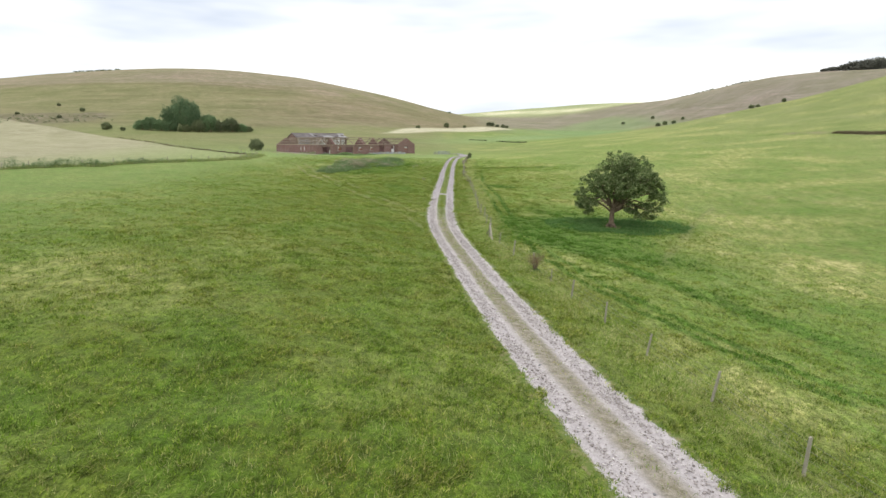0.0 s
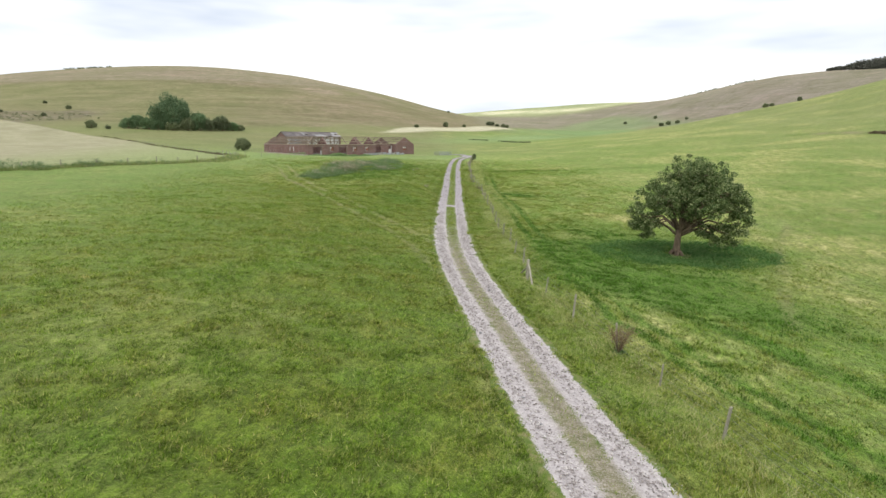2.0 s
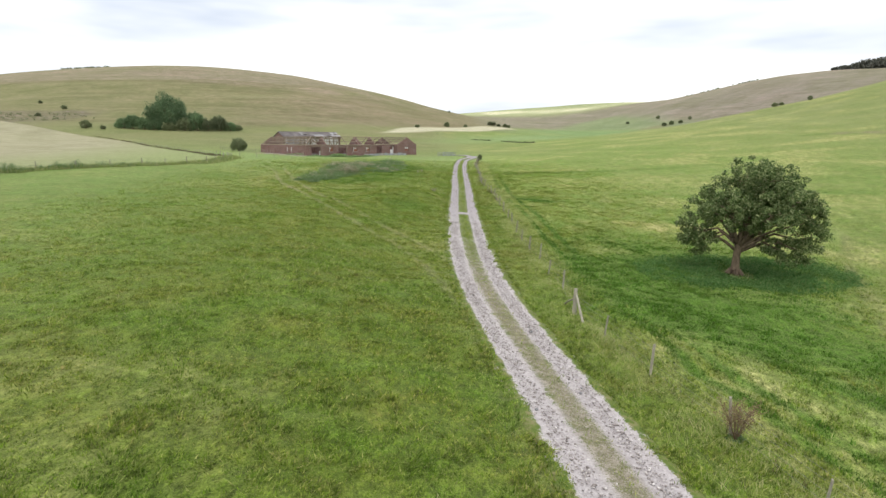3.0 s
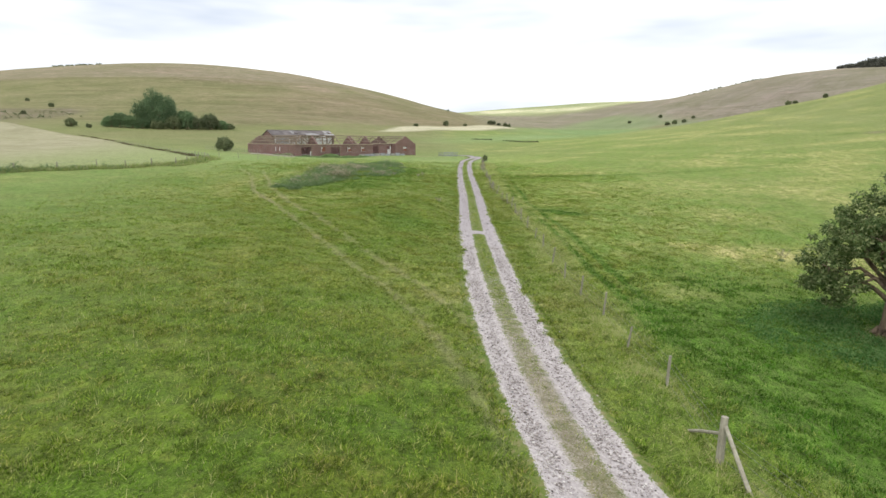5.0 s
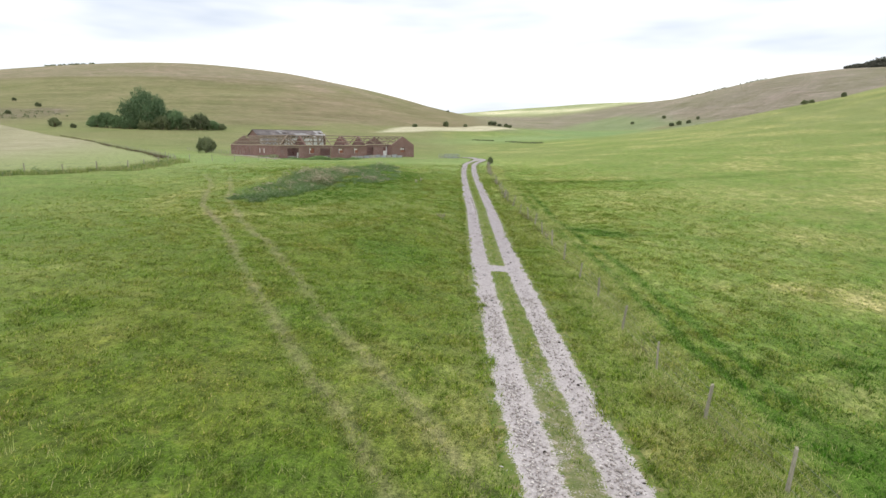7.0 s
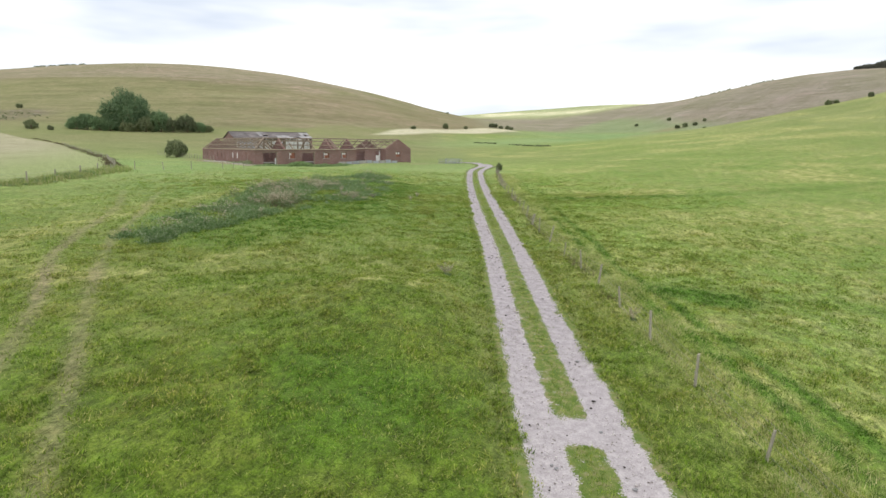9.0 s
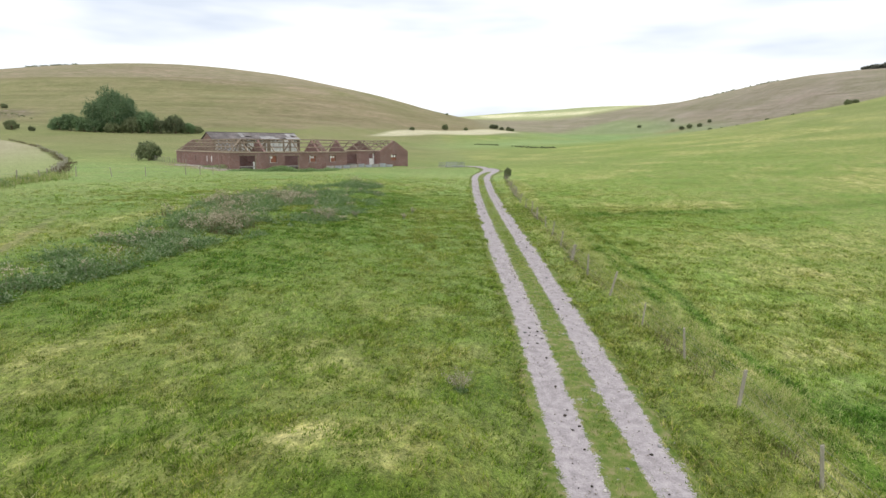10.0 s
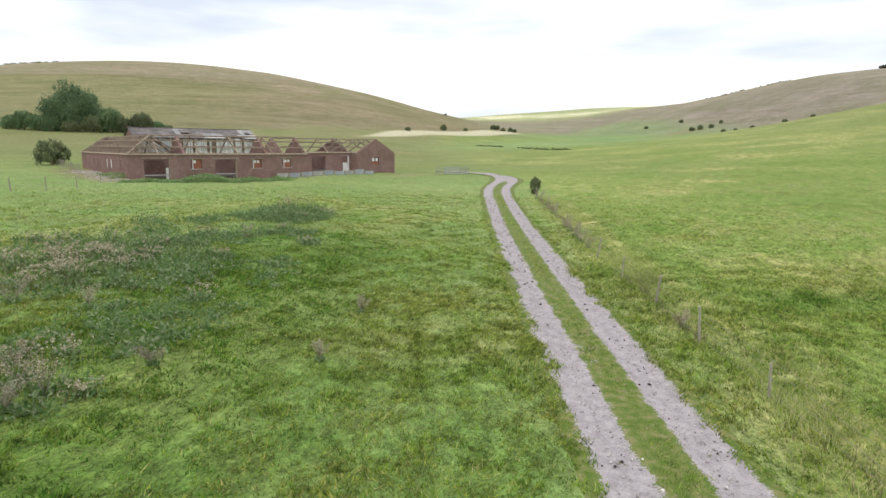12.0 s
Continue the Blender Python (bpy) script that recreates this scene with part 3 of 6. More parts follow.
def down(x, y, h, cx, cy, a, b, turn=0.0):
    """A rounded chalk hill."""
    c, s = math.cos(turn), math.sin(turn)
    u, v = ((x - cx) * c + (y - cy) * s) / a, ((y - cy) * c - (x - cx) * s) / b
    return h * np.exp(-0.9 * (u * u + v * v))


def knoll(x, y, h, cx, cy, r):
    return h * np.exp(-((x - cx) ** 2 + (0.8 * (y - cy)) ** 2) / r**2)


def relief(x, y):
    """The valley floor, its banks and the chalk hills round it."""
    yy = 60 * rise((y - 150) / 60)
    z = -5.15212 + 2.42593 * step((y - 113.25247) / 25.03173) + -0.02657 * yy / (1 + yy / 900) + -2e-05 * yy**2 / (1 + (yy / 700) ** 2)
    # the bank on the left of the track
    z = z + 4.02434 * step((-4.37169 - x) / 6.69525) * (0.35 + 0.65 * step((70.41022 - y) / 27.0228))
    w = rise((-10 - x) / 12.96898)
    z = z + 0.02418 * 12.96898 * w / (1 + w / 8)
    # the hollow on its right and the foot of the slope
    z = z + -1.41622 * np.exp(-((x - 36.5779) ** 2 + ((y - 45.53554) * 0.7) ** 2) / 23.35102**2)
    r = 14.58228 * rise((x - 35.80991) / 14.58228)
    z = z + 0.00475 * r / (1 + r / 400)
    z = z + knoll(x, y, 0.31084, 4.71909, 106.58172, 14.52081) + knoll(x, y, -0.47452, 19.63119, 232.83812, 35.99165) + knoll(x, y, 1.1368, -49.03598, 123.27083, 32.69671) + knoll(x, y, -0.36, -22, 176, 15)
    # the hills: west, near east shoulder, far east, head of the valley, far west
    z = z + down(x, y, 93.23229, -242.71755, 822.58036, 325.74192, 319.54252, 0.18866)
    z = z + down(x, y, 54.24056, 345.23554, 287.38128, 182.45827, 181.11016, 0.30116)
    z = z + down(x, y, 93.46198, 475.20932, 724.35463, 170.02929, 352.05779, 0.11353)
    z = z + down(x, y, 100.82176, 435.36263, 1365.59359, 703.12599, 358.38752)
    return z + down(x, y, 81.89278, -675.61414, 993.39587, 294.35059, 331.09938)


TRACK_Y = np.array([-60, -20, 0, 12, 17.4, 22.6, 31.8, 39.7, 47, 52, 56, 64, 76, 82, 94, 100, 110, 118, 126, 132, 147, 166, 172, 178.5, 184.5, 190, 196])
TRACK_X = np.array([16, 10.5, 7.6, 5.8, 4.9, 4.2, 3.2, 2.5, 1.8, 1.6, 1.55, 1.7, 2.2, 2.5, 3.2, 3.6, 4.05, 4.5, 4.95, 5.3, 6.25, 7.85, 8.5, 9.5, 11.1, 12.4, 12.9])


def track_x(y):
    k = np.linspace(-3, 3, 13)
    return np.mean([np.interp(y + d, TRACK_Y, TRACK_X) for d in k], axis=0)


def land(x, y):
    """The height of the ground with its hummocks."""
    x, y = np.asarray(x, float), np.asarray(y, float)
    near = np.exp(-(np.maximum(np.abs(y - 80) - 100, 0) / 60) ** 2) * np.exp(-(np.maximum(np.abs(x) - 60, 0) / 40) ** 2)
    off = np.abs(x - track_x(y))
    calm = np.where(y < 200, np.clip((off - 1.6) / 2.0, 0, 1), 1)
    rough = 0.22 * (vnoise(x, y, 6.5, 1) - 0.5) + 0.16 * (vnoise(x, y, 2.6, 2) - 0.5) + 0.11 * (vnoise(x, y, 1.1, 3) - 0.5) + 0.07 * (vnoise(x, y, 0.6, 4) - 0.5)
    z = relief(x, y) + near * calm * rough
    z = z + calm * (knoll(x, y, 1.0, -3.0, 87, 4.2) + knoll(x, y, 0.3, -7.0, 81, 3.0))
    # a low bank under the fence with a shallow ditch on its far side
    out = x - np.interp(y, [p[1] for p in FENCE], [p[0] for p in FENCE])
    runs = step((y - 30) / 6) * step((160 - y) / 6)
    z = z + runs * (0.13 * np.exp(-(((out + 0.25) / 0.6) ** 2)) - 0.24 * np.exp(-(((out - 0.85) / 0.5) ** 2)))
    far = 1 - near
    return z + far * 2.2 * (vnoise(x, y, 55, 5) - 0.5) * np.clip((np.hypot(x, y - 100) - 130) / 200, 0, 1)


def spaced(fine_lo, fine_hi, d, lo, hi, grow):
    a = list(np.arange(fine_lo, fine_hi + d / 2, d))
    s = d
    while a[-1] < hi:
        s *= grow
        a.append(a[-1] + s)
    s = d
    while a[0] > lo:
        s *= grow
        a.insert(0, a[0] - s)
    return np.array(a)


def blob(x, y, cx, cy, rx, ry, turn=0.0):
    c, s = math.cos(radians(turn)), math.sin(radians(turn))
    u, v = ((x - cx) * c + (y - cy) * s) / rx, ((y - cy) * c - (x - cx) * s) / ry
    return np.clip(1.4 - 1.2 * np.sqrt(u * u + v * v), 0, 1)


def along(x, y, line, half, soft):
    """1 within half of a line of places, falling to 0 over soft."""
    best = np.full(x.shape, 1e9)
    for (ax, ay), (bx, by) in zip(line, line[1:]):
        dx, dy = bx - ax, by - ay
        t = np.clip(((x - ax) * dx + (y - ay) * dy) / (dx * dx + dy * dy), 0, 1)
        best = np.minimum(best, np.hypot(x - ax - t * dx, y - ay - t * dy))
    return np.clip(1 - (best - half) / soft, 0, 1)


BARN = (-31.35, 175.25)
FENCE = [(11.5, 3), (10.4, 8), (9.6, 13.5), (9.2, 17.6), (8.6, 21.7), (8.1, 25.5), (7.6, 29.7), (7.3, 33.4), (6.95, 36.8), (6.2, 40.8), (5.6, 44.1), (5.23, 47.4), (5.75, 51.8), (5.75, 55.4), (5.95, 59.1), (5.9, 62.7), (5.95, 66.2), (6.15, 70.2), (6.4, 74.3), (6.6, 78.3), (6.7, 82.2), (6.8, 86), (6.9, 89.6), (7.0, 93), (7.1, 96.4), (6.95, 99.6), (6.8, 102.9), (6.85, 106.5), (7.08, 110.4), (7.25, 113.7), (7.55, 117.4), (8.0, 121.5), (8.15, 125.2), (8.4, 129), (8.6, 133.1), (8.8, 137.2), (9.2, 142), (9.7, 147), (10.2, 152), (10.7, 157), (11.2, 162), (11.5, 166)]
BRAMBLE = [(-16.4, 96), (-16, 102), (-15.3, 108), (-13.8, 114), (-12.0, 122), (-11.3, 130), (-10.3, 138), (-8.5, 146), (-7, 151)]
BRAMBLE_HALF = [1.0, 1.9, 2.6, 3.9, 5.9, 6.8, 5.7, 3.0, 1.2]
FIELD_EDGE = [(-74, 81.5), (-64, 92), (-55, 97.5), (-49, 105), (-43, 111.5), (-37, 121), (-37.2, 130), (-38.5, 139), (-42, 147), (-50, 162), (-65.5, 191), (-91, 231), (-125.5, 279), (-162, 321), (-195, 351), (-290, 427)]


DRIVEN = [(15.2, 17.8), (13.2, 23.8), (11, 32), (9.4, 42), (9.2, 55), (9.5, 70), (10.0, 80), (9.9, 86), (9.6, 92), (9.5, 98), (10, 103), (10.5, 110), (11, 117), (11.7, 124), (13, 135), (14.2, 150), (17, 165), (19, 178)]
RUT_LEFT = [(-0.1, 48.3), (-0.6, 50.8), (-1.5, 55), (-2.5, 58.4), (-3.6, 61), (-5.2, 64), (-8.9, 72), (-11.4, 78), (-14.2, 85), (-18.5, 93.5), (-20.8, 101), (-22.9, 108.6), (-27, 118)]
RUT_RIGHT = [(0.6, 54), (-0.3, 57.5), (-1.7, 61.4), (-2.9, 63.9), (-5.2, 68.3), (-8.0, 75), (-9.9, 79.5), (-12.3, 84.5), (-15.1, 90.7), (-18.2, 98.5), (-19.5, 103.5), (-24, 118)]


def lush_and_shade(x, y):
    """How lush and wet the grass is, 0 to 1, with some shade by the tree and the mound put in."""
    fence_x = np.interp(y, [p[1] for p in FENCE], [p[0] for p in FENCE])
    east = np.clip((x - fence_x) / 2, 0, 1)
    # lush: under the tree, with its shade put in too, down the hollow beside the fence, and below the brambles
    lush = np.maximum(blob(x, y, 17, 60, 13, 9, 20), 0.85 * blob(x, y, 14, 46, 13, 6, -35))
    for aside in (-1.15, 0.0):
        lush = np.maximum(lush, 0.9 * along(x, y, [(px + aside, py) for px, py in DRIVEN], 0.14, 0.34) * np.clip((165 - y) / 80, 0.25, 1))
    lush = np.maximum(lush, 0.8 * along(x, y, [(21, 15), (18.8, 22.4), (15.3, 34.3), (11.1, 45.9)], 0.4, 1.0))
    lush = np.maximum(lush, 1.1 * blob(x, y, 11.6, 92.4, 3.6, 1.7, -22))
    lush = np.maximum(lush, 0.35 * along(x, y, [(12, 94), (15, 92.2), (19, 90), (25, 88)], 0.4, 1.4))
    lush = np.maximum(lush, 0.6 * along(x, y, [(13.5, 130), (20, 130), (31, 131), (60, 136)], 0.5, 1.6))
    lush = np.maximum(lush, 0.7 * along(x, y, [(108, 188), (114, 184), (124, 157)], 1.2, 2.5))
    lush = np.maximum(lush, 0.3 * blob(x, y, 15, 32, 16, 9, -50))
    # deep green beside the tree: lush grass with the tree's shade added to its tone
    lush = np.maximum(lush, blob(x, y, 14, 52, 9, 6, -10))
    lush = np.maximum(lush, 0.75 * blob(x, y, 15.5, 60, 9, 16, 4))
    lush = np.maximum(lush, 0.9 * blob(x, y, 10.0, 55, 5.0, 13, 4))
    lush = lush * (1 - 0.8 * blob(x, y, 21, 74, 7, 3.5, -15))
    lush = lush * east
    lush = np.maximum(lush, 0.55 * along(x, y, [(-13, 100), (-9.6, 107), (-8, 115), (-6.5, 126), (-4.8, 138)], 2.6, 3.4))
    # near face of the mound darkened: its shaded side, put in as lush tone
    lush = np.maximum(lush, 0.42 * blob(x, y, -3.6, 80.5, 4.5, 3.0))
    lush = np.maximum(lush, 0.42 * blob(x, y, -6, 117, 8, 13))
    return lush


def build_ground():
    xs = spaced(-22, 26, 0.29, -2600, 2800, 1.045)
    ys = spaced(8, 142, 0.29, -700, 3600, 1.024)
    x, y = np.meshgrid(xs, ys)
    z = land(x, y)
    off = np.abs(x - track_x(y))
    z = z - np.where(y < 186, 0.10 * np.clip((1.9 - off) / 0.4, 0, 1), 0)
    nx, ny = len(xs), len(ys)
    i, j = np.meshgrid(np.arange(nx - 1), np.arange(ny - 1))
    a = (j * nx + i).ravel()
    me = np_mesh("ground", np.stack([x, y, z], -1).reshape(-1, 3), np.stack([a, a + 1, a + 1 + nx, a + nx], 1), mat_ground)
    me.shade_smooth()
    n1, n2, n3 = vnoise(x, y, 9, 11), vnoise(x, y, 3.2, 12), vnoise(x, y, 26, 13)
    fence_x = np.interp(y, [p[1] for p in FENCE], [p[0] for p in FENCE])
    east = np.clip((x - fence_x) / 2, 0, 1)
    lush = lush_and_shade(x, y)
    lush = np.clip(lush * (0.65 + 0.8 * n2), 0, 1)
    dry = 0.75 * np.clip((n1 - 0.52) * 2.6, 0, 1) * (0.35 + 0.65 * east)
    dry = np.maximum(dry, 0.85 * blob(x, y, 28.5, 45, 11, 4.5, -40) * (0.4 + n2))
    dry = np.maximum(dry, 0.5 * blob(x, y, 33, 56, 12, 5, 15) * (0.4 + n2))
    dry = np.maximum(dry, 0.9 * blob(x, y, 21.5, 75.5, 9, 3.8, -15) * (0.4 + n2))
    dry = np.maximum(dry, 0.8 * along(x, y, [(p[0] + 1.3, p[1]) for p in FENCE], 0.9, 0.9) * np.clip((y - 58) / 25, 0, 1) * (0.35 + n2))
    dry = np.maximum(dry, 0.6 * blob(x, y, 24, 116, 14, 6, 10) * (0.4 + n2))
    dry = np.maximum(dry, 0.55 * blob(x, y, -15, 24, 9, 6) * (0.4 + n2))
    dry = np.maximum(dry, 0.55 * along(x, y, [(p[0] - 0.3, p[1]) for p in FENCE], 0.3, 1.0) * n2 * np.clip((y - 30) / 60, 0.7, 1.6))
    dry = np.maximum(dry, 0.5 * along(x, y, BRAMBLE, 6.5, 2.5) * (1 - along(x, y, BRAMBLE, 3.5, 2)))
    dry = np.maximum(dry, 0.5 * blob(x, y, -3, 94, 7, 12) * np.clip(1.6 * vnoise(x, y, 2.0, 14) - 0.3, 0, 1))
    dry = np.maximum(dry, 0.4 * blob(x, y, -9, 92, 7, 10) * np.clip(1.6 * vnoise(x, y, 2.4, 15) - 0.4, 0, 1))
    # crest of the mound made pale: its lit top, put in as dry tone
    dry = np.maximum(dry, 0.8 * blob(x, y, -2.8, 89.6, 4.2, 1.5) * (0.4 + n2))
    dry = np.clip(dry, 0, 1) * (1 - 0.9 * np.clip(lush * 1.3, 0, 1))
    # rough brown down on the hills, greener pasture on the near shoulder
    west_hill = np.clip((z - 11.0 - 5 * (n3 - 0.5)) / 4, 0, 1) * step((90 - x) / 8) * (y > 330)
    east_hill = step((x - np.interp(y, [380, 540, 600, 640], [112, 131, 95, 62])) / 8) * np.clip((y - 374 - 8 * (n3 - 0.5)) / 10, 0, 1) * np.clip((z - np.interp(y, [540, 620], [9.0, 14.5]) - 3 * (n3 - 0.5)) / 4, 0, 1)
    back = np.clip((y - 1050) / 80, 0, 1)
    olive = 0.55 * np.clip((y - 225) / 90, 0, 1) * step((10 - x) / 12) * (0.6 + 0.6 * n3)
    hillm = np.maximum(np.maximum(west_hill, east_hill), olive) * (1 - back)
    meadow = np.clip((11.5 - z) / 4, 0, 1) * np.clip((y - 330) / 60, 0, 1) * step((x - 0.35 * (y - 400) - 20) / 12)
    meadow = np.maximum(meadow, np.clip((y - 600) / 50, 0, 1) * np.clip((19 - z) / 4, 0, 1) * step((x - 95) / 15))

    strip = step((x - np.interp(y, [565, 722, 896, 921], [57, 129, 225, 263])) / 5) * step((286 - x) / 6) * np.clip((y - 540) / 30, 0, 1) * np.clip((935 - y) / 25, 0, 1)
    meadow = np.maximum(meadow, 0.6 * strip)
    wheel = np.maximum(along(x, y, RUT_LEFT, 0.10, 0.28), along(x, y, RUT_RIGHT, 0.10, 0.28))
    worn = np.maximum(wheel * (0.3 + 0.3 * n2) * np.interp(y, [44, 56, 80, 95], [0.5, 0.9, 0.8, 0.4]), 0.5 * np.where(y < 190, np.clip(1 - np.abs(off - 1.75) / 0.7, 0, 1), 0) * n2)
    worn = np.maximum(worn, 0.8 * along(x, y, [(7, 212), (0, 206), (-3, 196)], 0.5, 1.5))
    bare = 0.8 * blob(x, y, 18.9, 58.9, 1.8, 1.2) + 0.6 * along(x, y, [(17, 41.3), (22.7, 51.7), (29.3, 62.9), (35.5, 71.9)], 0.1, 0.5) * n2
    bare = np.maximum(bare, wheel * (0.35 + 0.7 * n2) * np.interp(y, [46, 62, 78, 90, 112, 120], [0.25, 0.3, 0.7, 1.0, 0.8, 0.2]))
    bare = np.maximum(bare, 0.9 * along(x, y, [(112, 186), (119, 178), (122, 163), (130, 152)], 1.0, 1.5))
    bare = np.maximum(bare, 0.8 * along(x, y, [(-30.5, 173), (-40, 182), (-50, 197)], 1.5, 1.5) * (0.4 + n2))
    bare = np.maximum(bare, 0.45 * along(x, y, [(-230, 385), (-300, 450), (-370, 480)], 18, 25) * n3)
    bare = np.maximum(bare, 0.9 * blob(x, y, 258, 686, 16, 18))
    worn = np.maximum(worn, 0.9 * along(x, y, [(206, 672), (234, 683), (250, 688)], 3.0, 4.0))
    # pale trodden ground and mortar dust along the barn's side wall
    u, v = 0.8 * (x - BARN[0]) + 0.6 * (y - BARN[1]), 0.8 * (y - BARN[1]) - 0.6 * (x - BARN[0])
    worn = np.maximum(worn, 1.6 * np.clip(1.3 - np.abs(u + 1.5) / 2.0, 0, 1) * np.clip((v + 3.5) / 1.5, 0, 1) * np.clip((25 - v) / 4, 0, 1) * (0.5 + n2))
    worn = np.maximum(worn, 0.8 * np.clip(1.2 - np.abs(v + 0.9) / 1.1, 0, 1) * np.clip((u + 2) / 1.5, 0, 1) * np.clip((40 - u) / 3, 0, 1) * (0.4 + n2))
    flow = np.stack([1.0 * (x - fence_x), 0.10 * y, np.zeros_like(x)], -1).reshape(-1, 3).astype(np.float32)
    me.attributes.new("flow", "FLOAT_VECTOR", "POINT").data.foreach_set("vector", flow.ravel())
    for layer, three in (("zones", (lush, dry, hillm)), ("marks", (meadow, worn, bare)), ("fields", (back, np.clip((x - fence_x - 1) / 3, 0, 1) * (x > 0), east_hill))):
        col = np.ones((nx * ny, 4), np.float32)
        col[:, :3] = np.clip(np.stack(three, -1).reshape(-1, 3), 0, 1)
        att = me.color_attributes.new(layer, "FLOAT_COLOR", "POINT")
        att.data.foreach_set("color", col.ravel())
    tagged(new("ground", me), "rolling green sheep pasture between brown chalk hills", "ground", kind="structure")


def build_track():
    s = np.arange(-40, 222, 0.25)
    # past the fork the track swells, then swings back to the left towards the pen
    cx, cy = np.where(s < 190, track_x(s), 0), s.copy()
    end = np.array([(12.4, 190), (12.9, 196), (12.6, 202), (11.5, 207), (9.6, 211.2), (7.2, 213.4), (3.5, 214)])
    run = np.concatenate([[0], np.cumsum(np.hypot(*np.diff(end, axis=0).T))])
    past = s >= 190
    cx[past], cy[past] = np.interp(s[past] - 190, run, end[:, 0]), np.interp(s[past] - 190, run, end[:, 1])
    soft = np.ones(25) / 25
    cx[20:-20], cy[20:-20] = np.convolve(cx, soft, "same")[20:-20], np.convolve(cy, soft, "same")[20:-20]
    dx, dy = np.gradient(cx), np.gradient(cy)
    d = np.hypot(dx, dy)
    across = np.concatenate([[-2.1, -1.9], np.linspace(-1.75, 1.75, 36), [1.9, 2.1]])
    wide = (1 + 0.05 * np.sin(s / 9) + 0.08 * np.exp(-((s - 189) / 6) ** 2) - 0.35 * step((s - 200) / 2))[:, None]
    x = cx[:, None] + (dy / d)[:, None] * across * wide
    y = cy[:, None] - (dx / d)[:, None] * across * wide
    rut = np.exp(-((np.abs(across) - 0.92) / 0.42) ** 4)
    z = land(x, y) + 0.015 - 0.05 * rut - 0.12 * np.clip((np.abs(across) - 1.58) / 0.4, 0, 1)
    z = z + 0.03 * (vnoise(x, y, 0.7, 21) - 0.5) + 0.02 * (vnoise(x, y, 0.3, 22) - 0.5)
    z = z + 0.14 * np.clip((s - 165) / 30, 0, 1)[:, None]
    ny, nx = x.shape
    i, j = np.meshgrid(np.arange(nx - 1), np.arange(ny - 1))
    a = (j * nx + i).ravel()
    me = np_mesh("track", np.stack([x, y, z], -1).reshape(-1, 3), np.stack([a, a + 1, a + 1 + nx, a + nx], 1), mat_track)
    me.shade_smooth()
    stony = np.clip((70 - s) / 18, 0, 1)[:, None]
    middle = np.exp(-((across) / 0.53) ** 6)
    gap = (np.exp(-((s - 79.3) / 0.75) ** 4) * 0.9 + 0.55 * np.exp(-((s - 8) / 14) ** 4) + 0.75 * step(s - 186))[:, None]
    drift = vnoise(x, y, 5.0, 23)
    grav = np.clip(1.3 * (1 - np.clip((np.abs(across) - 1.18) / 0.34, 0, 1)) - middle * (1.25 - 0.40 * stony - gap), 0, 1)
    grav = np.clip(grav + 0.22 * (drift - 0.6), 0, 1)
    col = np.ones((ny * nx, 4), np.float32)
    col[:, 0] = np.broadcast_to(grav, x.shape).ravel()
    col[:, 1] = np.clip(0.25 + 0.9 * vnoise(x, y, 7, 24), 0, 1).ravel()
    col[:, 2] = np.broadcast_to(np.exp(-((across) / 0.46) ** 4) * stony, x.shape).ravel()
    att = me.color_attributes.new("ruts", "FLOAT_COLOR", "POINT")
    att.data.foreach_set("color", col.ravel())
    return tagged(new("track", me), "pale stony farm track with two ruts and a grassy middle", "track", kind="structure")


build_ground()
track = build_track()


# ---- plants ----
def leaves_mesh(name, places, sizes, mat, droop=0.3, narrow=0.5, r=rng, normals=None):
    """Folded four-cornered leaves at the given places, facing all ways."""
    n = len(places)
    d = r.normal(size=(n, 3))
    if normals is not None:
        d = d * 0.7 + normals
    d[:, 2] -= droop
    d /= np.linalg.norm(d, axis=1)[:, None]
    w = np.cross(d, r.normal(size=(n, 3)))
    w /= np.linalg.norm(w, axis=1)[:, None] + 1e-9
    s = sizes[:, None]
    fold = np.cross(d, w) * s * 0.18
    v = np.stack([places - d * s * 0.5, places + w * s * narrow * 0.5 + fold, places + d * s * 0.5, places - w * s * narrow * 0.5 + fold], 1).reshape(-1, 3)
    k = np.arange(n)[:, None] * 4
    return np_mesh(name, v, np.concatenate([k + [0, 1, 2], k + [0, 2, 3]], 0), mat)


def clumps(centres, radii, each, r=rng, flat=0.75, shell=0.55):
    """Places round many small centres, denser towards the outside of each."""
    c = np.repeat(centres, each, axis=0)
    q = np.repeat(radii, each)[:, None]
    d = r.normal(size=c.shape)
    d /= np.linalg.norm(d, axis=1)[:, None]
    u = (shell + (1 - shell) * r.random(len(c)))[:, None]
    return c + d * u * q * [1, 1, flat], d


